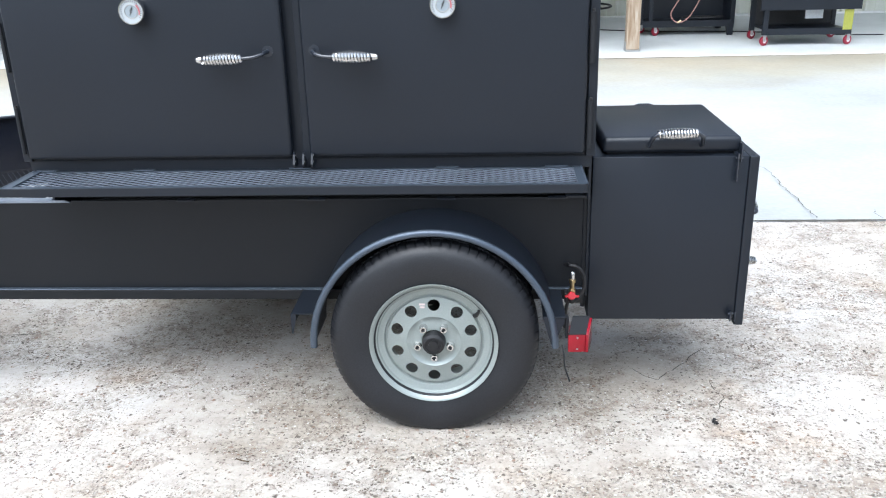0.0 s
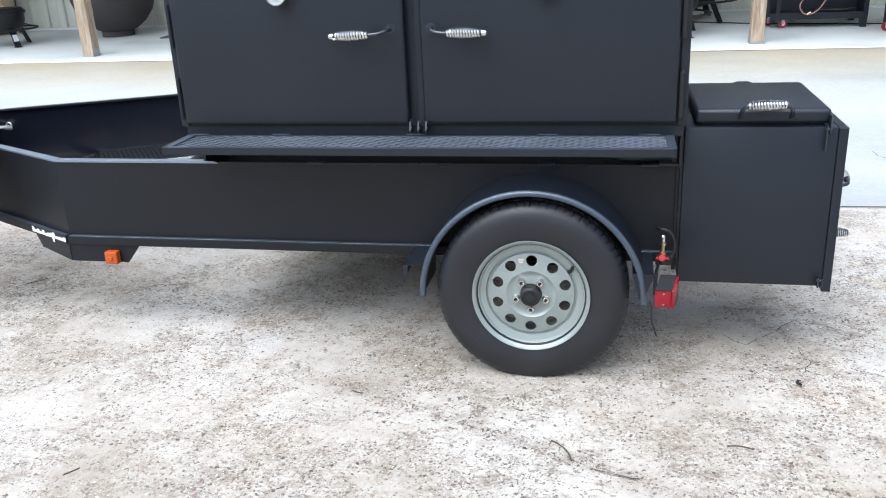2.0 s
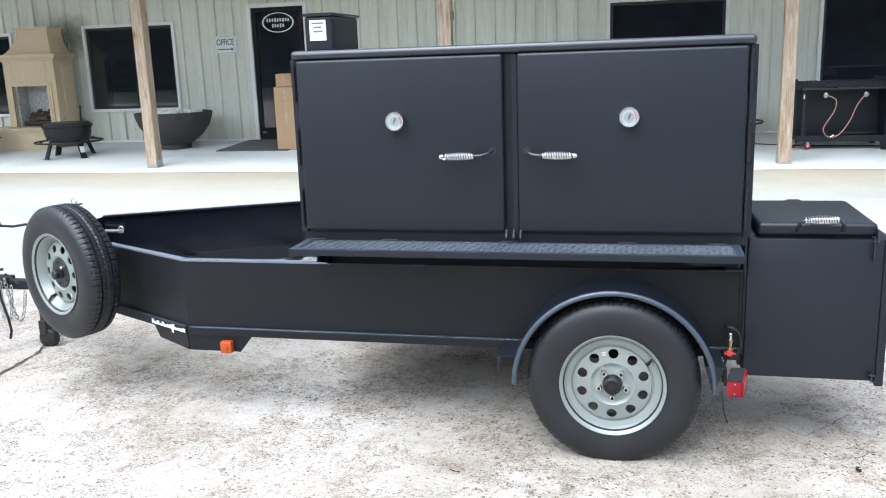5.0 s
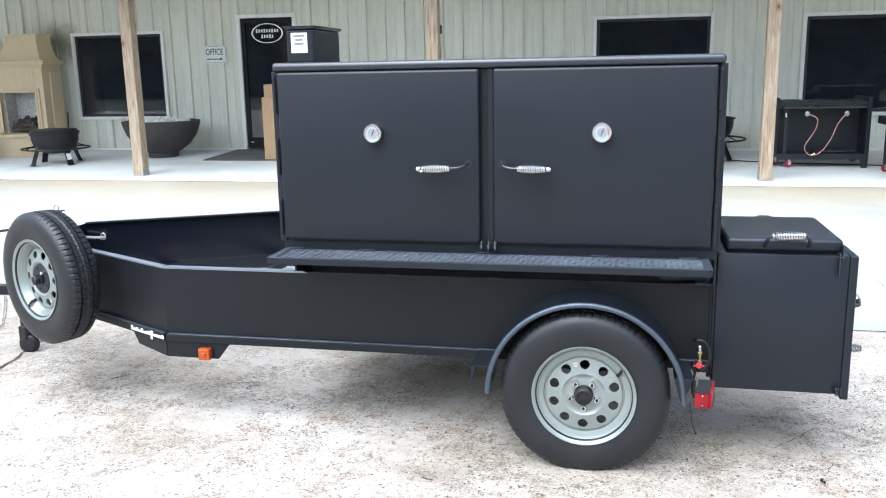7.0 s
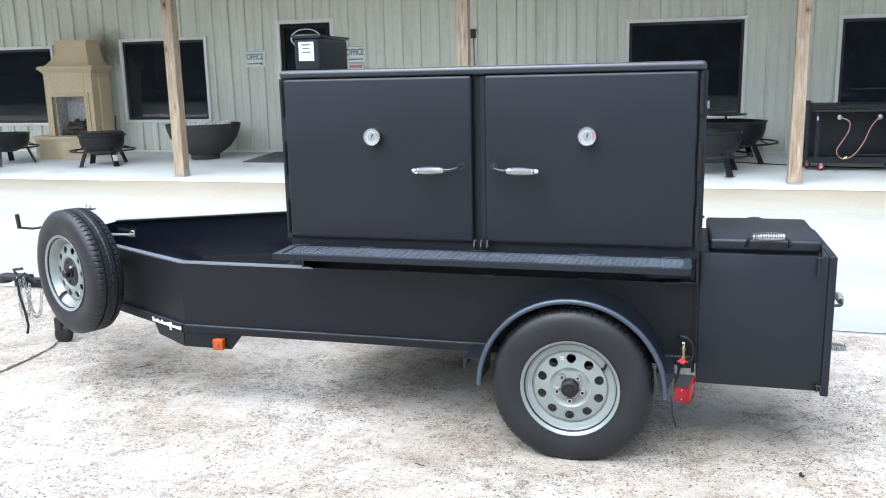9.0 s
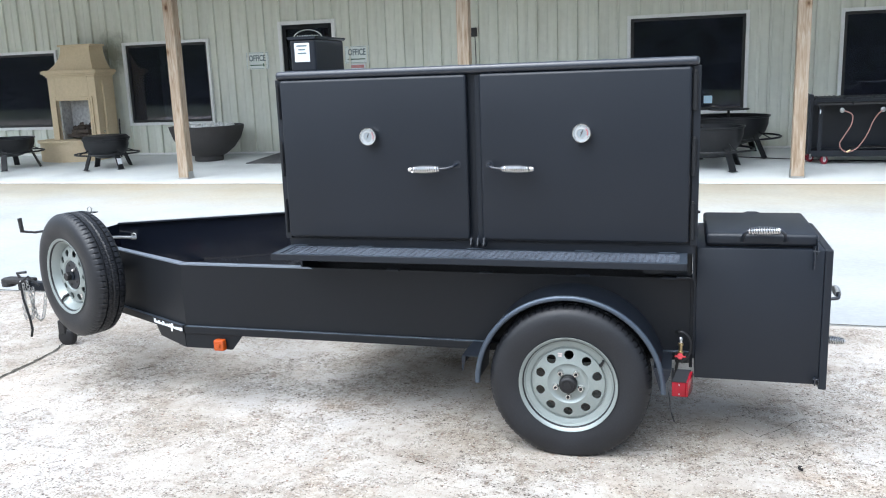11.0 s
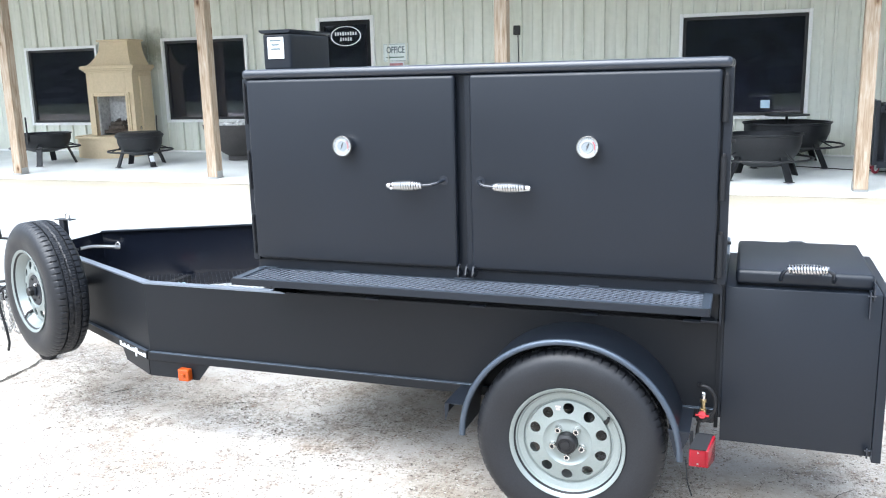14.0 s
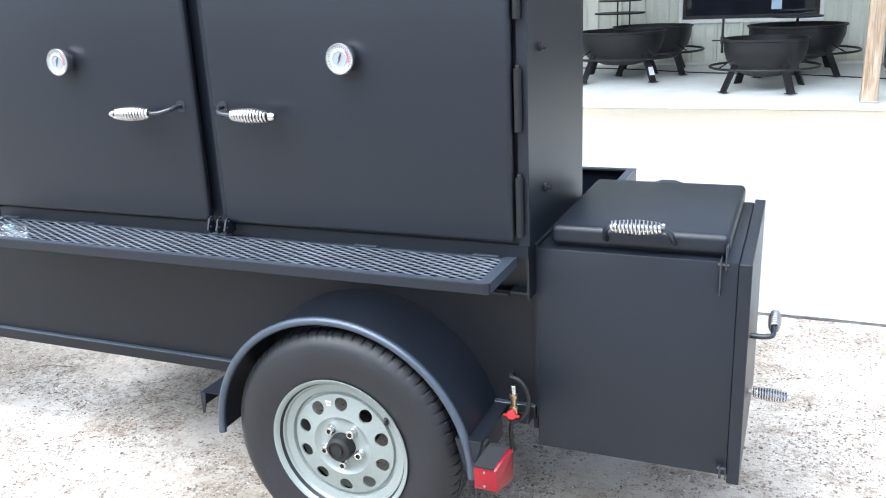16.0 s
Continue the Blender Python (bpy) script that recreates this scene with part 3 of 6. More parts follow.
# line along the porch edge: the low step's shade is put into this strip's colour
bm = bmesh.new()
for xa, xb in zip(xs, xs[1:]):
    ya, yb = 9.178 + 0.015 * noise.noise((xa, 0, 0)), 9.178 + 0.015 * noise.noise((xb, 0, 0))
    wa = 0.004 + 0.010 * abs(noise.noise((xa * 2.3, 4, 7)))
    bm.faces.new([bm.verts.new(c) for c in ((xa, ya - wa, 0.3025), (xb, yb - wa, 0.3025), (xb, yb + wa, 0.3055), (xa, ya + wa, 0.3055))])
structure("porch_joint", bm, grained("silt", (0.25, 0.215, 0.165), 0.95, 0, 0.2, 40, 0.35, 3, 0.3), "dirty joint at the porch slab, darkened for the step's shade", "joint")

# ---- building ----
WALL_Y = 12.23
OPENINGS = [(-12.08, -10.50, 0.94, 2.28), (-9.045, -7.41, 0.98, 2.345), (-6.035, -5.08, 0.43, 2.56), (-0.37, 1.265, 0.98, 2.355), (2.53, 4.20, 0.96, 2.31)]
WX0, WX1, WTOP = -17.0, 9.0, 3.7


def rib(x):
    """Depth of the ribbed sheet at x: a raised rib each 0.305 m and a low swage beside it."""
    u = (x + 100.0) % 0.305
    if u < 0.044:
        return 0.040 * min(1.0, u / 0.008, (0.044 - u) / 0.008)
    if 0.150 < u < 0.200:
        return 0.006 * min(1.0, min(u - 0.150, 0.200 - u) / 0.008)
    return 0.0


xs = set()
k = math.floor((WX0 + 100) / 0.305)
while k * 0.305 - 100 < WX1:
    for u in (0.0, 0.008, 0.036, 0.044, 0.150, 0.158, 0.192, 0.200):
        xs.add(round(k * 0.305 - 100 + u, 4))
    k += 1
for a, b, _, _ in OPENINGS:
    xs |= {a, b}
xs = sorted(x for x in xs if WX0 <= x <= WX1)
zs = sorted({0.30, WTOP} | {z for o in OPENINGS for z in o[2:]})
bm = bmesh.new()
grid = {}


def wall_vert(x, z):
    if (x, z) not in grid:
        grid[(x, z)] = bm.verts.new((x, WALL_Y - rib(x + 1e-6), z))
    return grid[(x, z)]


for xa, xb in zip(xs, xs[1:]):
    for za, zb in zip(zs, zs[1:]):
        cx, cz = (xa + xb) / 2, (za + zb) / 2
        if not any(o[0] < cx < o[1] and o[2] < cz < o[3] for o in OPENINGS):
            bm.faces.new((wall_vert(xa, za), wall_vert(xb, za), wall_vert(xb, zb), wall_vert(xa, zb)))
bmesh.ops.recalc_face_normals(bm, faces=bm.faces)
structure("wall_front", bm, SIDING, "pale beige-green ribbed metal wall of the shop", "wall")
for name, args in (("wall_inner", (WX0, WX1, 14.9, 15.0, 0.3, 3.7)), ("wall_left", (WX0 - 0.1, WX0, 12.25, 15.0, 0.3, 3.7)), ("wall_right", (WX1, WX1 + 0.1, 12.25, 15.0, 0.3, 3.7)), ("floor_inner", (WX0, WX1, 12.40, 14.9, 0.2, 0.44)), ("ceiling_inner", (WX0, WX1, 12.25, 15.0, 3.7, 3.8))):
    structure(name, boxed(*args), INTERIOR, "dim inside of the shop", name.split("_")[0])
structure("wall_base_trim", boxed(WX0, -6.07, 12.14, 12.195, 0.415, 0.46, bevel=0.004), WHITE_TRIM, "pale metal trim along the foot of the wall", "trim")
structure("wall_base_trim", boxed(-5.045, WX1, 12.14, 12.195, 0.415, 0.46, bevel=0.004), WHITE_TRIM, "pale metal trim along the foot of the wall", "trim")
# porch roof: beam over the posts, rafters' soffit and roof sheet
structure("porch_beam", boxed(WX0, WX1, 9.44, 9.66, 3.05, 3.30, bevel=0.006), WOOD, "pine beam over the porch posts", "beam")
bm = bmesh.new()
prism(bm, [(8.4, 3.15), (12.35, 3.72), (12.35, 3.84), (8.4, 3.29)], WX0 - 0.3, WX1 + 0.3, lambda u, v, w: Vector((w, u, v)))
structure("porch_ceiling", bm, SOFFIT, "pale soffit of the porch roof", "ceiling")


def window(index, x0, x1, z0, z1):
    e = thing("window_%d" % index, ((x0 + x1) / 2, WALL_Y, z0), "fixed shop window of dark tinted glass in a white metal frame", "window")
    e["kind"] = "structure"
    f = 0.036
    for a in ((x0 - f, x0 + 0.012, z0 - f, z1 + f), (x1 - 0.012, x1 + f, z0 - f, z1 + f)):
        part("window_frame", boxed(a[0], a[1], WALL_Y - 0.055, WALL_Y + 0.06, a[2], a[3], bevel=0.004), WHITE_TRIM, e)
    for a in ((z0 - f, z0 + 0.012), (z1 - 0.012, z1 + f)):
        part("window_frame", boxed(x0 + 0.0125, x1 - 0.0125, WALL_Y - 0.053, WALL_Y + 0.06, a[0], a[1], bevel=0.004), WHITE_TRIM, e)
    # dark inner sash
    s = 0.055
    bmi = bmesh.new()
    for a in ((x0 + 0.013, x0 + s, z0 + 0.013, z1 - 0.013), (x1 - s, x1 - 0.013, z0 + 0.013, z1 - 0.013), (x0 + s, x1 - s, z0 + 0.013, z0 + s), (x0 + s, x1 - s, z1 - s, z1 - 0.013)):
        box(bmi, a[0], a[1], WALL_Y - 0.01, WALL_Y + 0.05, a[2], a[3])
    part("sash", bmi, DARK_STEEL, e, "dark bronze sash")
    g = part("pane", boxed(x0 + s, x1 - s, WALL_Y + 0.015, WALL_Y + 0.021, z0 + s, z1 - s), GLASS, e, "dark tinted glass pane")
    g.visible_shadow = False
    return e


for i, o in enumerate([OPENINGS[0], OPENINGS[1], OPENINGS[3], OPENINGS[4]]):
    w = window(i + 1, *o)
    if i == 2:
        part("notice", boxed(0.70, 0.82, WALL_Y + 0.008, WALL_Y + 0.012, 1.09, 1.20, bevel=0.001, seg=1), NOTICE, w, "small pale blue notice on the glass")

# glazed door with an oval sign
x0, x1, z0, z1 = OPENINGS[2]
door = thing("door_1", ((x0 + x1) / 2, WALL_Y, z0), "dark glazed shop door with a white oval sign, closed", "door")
door["kind"] = "structure"
for a in ((x0 - 0.03, x0 + 0.03, z0, z1 + 0.03), (x1 - 0.03, x1 + 0.03, z0, z1 + 0.03)):
    part("door_frame", boxed(a[0], a[1], WALL_Y - 0.055, WALL_Y + 0.05, a[2], a[3], bevel=0.004), WHITE_TRIM, door, "white metal door frame")
part("door_frame", boxed(x0 + 0.031, x1 - 0.031, WALL_Y - 0.053, WALL_Y + 0.05, z1 - 0.03, z1 + 0.03, bevel=0.004), WHITE_TRIM, door, "white metal door frame")
bm = bmesh.new()
for a in ((x0 + 0.031, x0 + 0.10, z0 + 0.03, z1 - 0.031), (x1 - 0.10, x1 - 0.031, z0 + 0.03, z1 - 0.031), (x0 + 0.10, x1 - 0.10, z0 + 0.03, z0 + 0.20), (x0 + 0.10, x1 - 0.10, z1 - 0.10, z1 - 0.031)):
    box(bm, a[0], a[1], WALL_Y - 0.02, WALL_Y + 0.03, a[2], a[3])
part("stile", bm, MATTE, door, "black metal stiles and rails")
g = part("pane", boxed(x0 + 0.10, x1 - 0.10, WALL_Y + 0.002, WALL_Y + 0.008, z0 + 0.20, z1 - 0.10), GLASS, door, "dark tinted glass pane")
g.visible_shadow = False
cx, cz = -5.55, 2.290
bm = bmesh.new()
n = 48
rings = [[bm.verts.new((cx + 0.27 * f * math.cos(i * math.tau / n), WALL_Y - 0.0225, cz + 0.155 * f * math.sin(i * math.tau / n))) for i in range(n)] for f in (0.91, 1.0)]
for i in range(n):
    bm.faces.new((rings[0][i], rings[0][(i + 1) % n], rings[1][(i + 1) % n], rings[1][i]))
for row, w, count in ((0.038, 0.40, 9), (-0.048, 0.22, 5)):
    for i in range(count):
        u = cx - w / 2 + w * (i + 0.5) / count
        hh = 0.024 if i % 3 else 0.030
        box(bm, u - w / count * 0.30, u + w / count * 0.30, WALL_Y - 0.0245, WALL_Y - 0.0215, cz + row - hh, cz + row + hh)
part("oval_sign", bm, PAPER, door, "white oval ring with two rows of bars")
part("kick_plate_mark", boxed(-5.95, -5.89, WALL_Y - 0.026, WALL_Y - 0.021, 0.55, 0.565), ZINC, door, "small bright door stop")


def office_sign(x0, x1, z0, z1, way):
    e = thing("office_sign", ((x0 + x1) / 2, WALL_Y - 0.03, z0), "white sign reading OFFICE with an arrow, screwed to the siding", "sign", "office signs")
    part("board", boxed(x0, x1, WALL_Y - 0.036, WALL_Y - 0.028, z0, z1, bevel=0.003), SIGN, e)
    part("rim", tube(bmesh.new(), [(x0 + 0.012, WALL_Y - 0.037, z0 + 0.012), (x1 - 0.012, WALL_Y - 0.037, z0 + 0.012), (x1 - 0.012, WALL_Y - 0.037, z1 - 0.012), (x0 + 0.012, WALL_Y - 0.037, z1 - 0.012)], 0.003, 5, closed=True), INK, e)
    cu = bpy.data.curves.new("lettering", "FONT")
    cu.body, cu.size, cu.align_x, cu.align_y, cu.extrude = "OFFICE", 0.132, "CENTER", "CENTER", 0.001
    cu.offset = 0.003
    t = new("lettering", cu)
    cu.materials.append(INK)
    t.parent = e
    t.matrix_basis = pose(0, -0.010, (z1 - z0) * 0.63, 90, 0, 0) @ Matrix.Diagonal((0.72, 1.05, 1, 1))
    zc, m, s = z0 + (z1 - z0) * 0.24, (x0 + x1) / 2, way
    bma = bmesh.new()
    box(bma, m - 0.14, m + 0.14, WALL_Y - 0.0385, WALL_Y - 0.0365, zc - 0.008, zc + 0.008)
    prism(bma, [(m + s * 0.17, zc), (m + s * 0.10, zc + 0.028), (m + s * 0.10, zc - 0.028)], WALL_Y - 0.039, WALL_Y - 0.0365, lambda u, v, w: Vector((u, w, v)))
    part("arrow", bma, ARROW, e)


office_sign(-6.69, -6.275, 1.838, 2.118, 1)
office_sign(-4.905, -4.485, 1.87, 2.145, -1)
e = thing("warning_sign", (-4.69, WALL_Y - 0.03, 1.78), "small white notice with red bars under the office sign", "sign")
part("board", boxed(-4.83, -4.56, WALL_Y - 0.034, WALL_Y - 0.028, 1.78, 1.86, bevel=0.002), PAPER, e)
bm = bmesh.new()
box(bm, -4.81, -4.58, WALL_Y - 0.0365, WALL_Y - 0.0345, 1.795, 1.845)
part("red_field", bm, grained("faded_red", (0.55, 0.25, 0.25), 0.6), e)
e = thing("junction_box", (-2.73, WALL_Y - 0.03, 2.20), "small grey outdoor junction box with a cable", "electric box")
part("case", boxed(-2.78, -2.685, WALL_Y - 0.09, WALL_Y - 0.028, 2.20, 2.335, bevel=0.01), DARK_STEEL, e)
part("cable", tube(bmesh.new(), [(-2.72, WALL_Y - 0.05, 2.20), (-2.715, WALL_Y - 0.04, 1.9), (-2.72, WALL_Y - 0.045, 1.4), (-2.71, WALL_Y - 0.045, 0.47)], 0.008, 6), DARK_STEEL, e, "thin grey cable")


def porch_post(x0, x1):
    xc = (x0 + x1) / 2
    zb = porch_z(9.55)
    e = thing("porch_post", (xc, 9.55, zb), "square pine porch post on a galvanised base", "post", "porch posts")
    part("post", boxed(x0, x1, 9.475, 9.625, zb + 0.02, 3.06, bevel=0.005), WOOD, e)
    bmb = boxed(x0 - 0.006, x1 + 0.006, 9.467, 9.633, zb, zb + 0.019, bevel=0.002)
    box(bmb, x0 - 0.008, x0 - 0.002, 9.49, 9.61, zb + 0.019, zb + 0.10)
    box(bmb, x1 + 0.002, x1 + 0.008, 9.49, 9.61, zb + 0.019, zb + 0.10)
    part("post_base", bmb, ZINC, e, "galvanised steel post base")


for a, b in ((-9.88, -9.73), (-6.425, -6.275), (-2.30, -2.15), (1.64, 1.78), (5.75, 5.90)):
    porch_post(a, b)


# ---- the smoker trailer ----
NOSE = radians(27.0)


def along(x_from_bend, out=0.0):
    """A point of the near nose side, by its distance from the bend; out: metres outwards."""
    c, s = math.cos(NOSE), math.sin(NOSE)
    return (-2.0 - c * x_from_bend - s * out, 2.66 + s * x_from_bend - c * out)


def nose_sheet(bm, d0, d1, out0, out1, z0, z1, far=False):
    pts = [along(d0, out0), along(d1, out0), along(d1, out1), along(d0, out1)]
    if far:
        pts = [(x, 6.81 - y) for x, y in pts]
    return prism(bm, pts, z0, z1, lambda u, v, w: Vector((u, v, w)))


trailer = thing("trailer", (-1.0, 3.4, 0.0), "black-painted single-axle steel trailer carrying a smoker, parked on concrete", "trailer")
ND = 1.19  # length of a nose side
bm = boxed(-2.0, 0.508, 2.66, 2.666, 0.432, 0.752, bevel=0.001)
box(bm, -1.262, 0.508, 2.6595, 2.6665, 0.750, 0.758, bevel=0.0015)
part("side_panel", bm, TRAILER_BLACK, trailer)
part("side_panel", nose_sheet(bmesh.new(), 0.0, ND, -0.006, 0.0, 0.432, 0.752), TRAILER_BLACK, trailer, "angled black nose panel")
part("side_panel", boxed(-2.0, 0.508, 4.144, 4.15, 0.432, 0.780, bevel=0.002), BLACK_SMOOTH, trailer)
part("side_panel", nose_sheet(bmesh.new(), 0.0, ND, -0.006, 0.0, 0.432, 0.780, far=True), BLACK_SMOOTH, trailer, "angled black nose panel")
xe, ye = along(ND)
part("front_panel", boxed(xe, xe + 0.006, ye, 6.81 - ye, 0.432, 0.780, bevel=0.002), BLACK_SMOOTH, trailer)
part("rear_panel", boxed(0.502, 0.508, 3.24, 4.14, 0.432, 0.790, bevel=0.002), BLACK, trailer)
part("top_flange", boxed(0.478, 0.510, 3.24, 4.118, 0.7905, 0.797, bevel=0.001), SHEEN_BLACK, trailer)
# top flange before the shelf, with a cut end
bm = bmesh.new()
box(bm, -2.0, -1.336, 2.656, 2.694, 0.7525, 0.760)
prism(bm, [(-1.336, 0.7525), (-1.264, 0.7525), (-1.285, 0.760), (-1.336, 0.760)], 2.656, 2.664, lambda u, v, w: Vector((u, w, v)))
# near flange: sky sheen painted in as a paler colour; the far one stays black
part("top_flange", bm, SHEEN_EDGE, trailer, "edge flange with sky sheen in its colour")
part("top_flange", nose_sheet(bmesh.new(), 0.0, ND, -0.034, 0.004, 0.7525, 0.760), SHEEN_EDGE, trailer, "edge flange with sky sheen in its colour")
part("top_flange", boxed(-2.0, 0.508, 4.12, 4.156, 0.7805, 0.788, bevel=0.001), BLACK, trailer)
part("top_flange", nose_sheet(bmesh.new(), 0.0, ND, -0.03, 0.006, 0.7805, 0.788, far=True), BLACK, trailer)
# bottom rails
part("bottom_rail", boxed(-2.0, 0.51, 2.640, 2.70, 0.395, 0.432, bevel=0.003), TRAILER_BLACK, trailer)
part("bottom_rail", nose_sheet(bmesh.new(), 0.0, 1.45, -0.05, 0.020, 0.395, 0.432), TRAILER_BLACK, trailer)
part("bottom_rail", boxed(-2.0, 0.51, 4.135, 4.17, 0.424, 0.4315, bevel=0.003), BLACK_GLOSS, trailer)
part("bottom_rail", nose_sheet(bmesh.new(), 0.0, 1.45, -0.008, 0.020, 0.424, 0.4315, far=True), BLACK_GLOSS, trailer)
# added pale strips draw the highlight along the rail's top
part("rail_highlight", boxed(-1.99, 0.508, 2.6405, 2.6590, 0.4323, 0.4345, bevel=0.0008, seg=1), SHEEN_BLACK, trailer, "painted highlight strip along the top of the rail")
part("rail_highlight", nose_sheet(bmesh.new(), 0.01, 1.18, 0.0015, 0.0195, 0.4323, 0.4345), SHEEN_BLACK, trailer, "painted highlight strip along the top of the rail")
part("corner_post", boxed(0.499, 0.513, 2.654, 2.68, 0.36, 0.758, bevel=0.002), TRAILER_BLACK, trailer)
part("top_ledge", boxed(0.44, 0.513, 2.644, 2.70, 0.7585, 0.768, bevel=0.002), BLACK, trailer)
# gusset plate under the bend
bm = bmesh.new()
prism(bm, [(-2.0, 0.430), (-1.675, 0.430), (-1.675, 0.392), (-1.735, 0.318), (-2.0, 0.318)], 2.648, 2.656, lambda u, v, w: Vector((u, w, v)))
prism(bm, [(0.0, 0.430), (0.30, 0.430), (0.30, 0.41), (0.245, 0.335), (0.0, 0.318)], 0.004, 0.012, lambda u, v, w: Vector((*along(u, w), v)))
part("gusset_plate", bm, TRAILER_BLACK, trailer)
bm = bmesh.new()
seq = [0.024, 0.014, 0.020, 0.012, 0.022, 0.012, 0.016, 0.020, 0.026, 0.012, 0.014, 0.014, 0.018]
for i, h in enumerate(seq):
    a = 0.292 - i * 0.0222
    prism(bm, [(a, 0.405), (a - 0.0196, 0.405), (a - 0.0196, 0.405 + h), (a, 0.405 + h)], 0.0235, 0.0245, lambda u, v, w: Vector((*along(u, w - 0.003), v - 0.002)))
prism(bm, [(0.120, 0.387), (0.104, 0.387), (0.104, 0.405), (0.120, 0.405)], 0.0235, 0.0245, lambda u, v, w: Vector((*along(u, w - 0.003), v - 0.002)))
part("sticker", bm, PAPER, trailer, "white vinyl strip of unreadable bars")
bm = boxed(-1.823, -1.766, 2.614, 2.648, 0.318, 0.375, bevel=0.006)
box(bm, -1.803, -1.784, 2.606, 2.614, 0.338, 0.356, bevel=0.003)
part("marker_light", bm, AMBER, trailer, "amber plastic side marker lamp")
# floors and cross members
bm = expanded(bmesh.new(), 2.70, 4.12, -2.98, -1.32, 0.508, 0.040, 0.0150, 0.0010, 0.0014, lift=0.0003, keep=lambda y, x: abs(y - 3.405) < 0.72 - max(0, -2.0 - x) * 0.543)
for v in bm.verts:  # the diamonds lie across the trailer
    v.co = Vector((v.co.y, v.co.x, v.co.z))
part("mesh_floor", outward(bm), BLACK, trailer, "dark expanded steel mesh floor", kind="stuff")
part("floor_plate", boxed(-1.48, 0.50, 2.67, 4.14, 0.44, 0.452), DARK_STEEL, trailer)
for x in (-2.6, -1.95, -1.32, -0.6, 0.44):
    half = 0.715 if x > -2.05 else 0.715 - (-2.0 - x) * 0.543
    part("cross_member", boxed(x - 0.02, x + 0.02, 3.405 - half, 3.405 + half, *((0.462, 0.500) if x < -1.4 else (0.40, 0.438))), DARK_STEEL, trailer)
part("axle", tube(bmesh.new(), [(0, 2.62, 0.30), (0, 4.19, 0.30)], 0.03, 12), DARK_STEEL, trailer)
for y in (2.80, 4.01):
    part("spring_leaf", tube(bmesh.new(), [(-0.33, y, 0.38), (-0.15, y, 0.335), (0, y, 0.325), (0.15, y, 0.335), (0.33, y, 0.38)], 0.022, 6), DARK_STEEL, trailer)


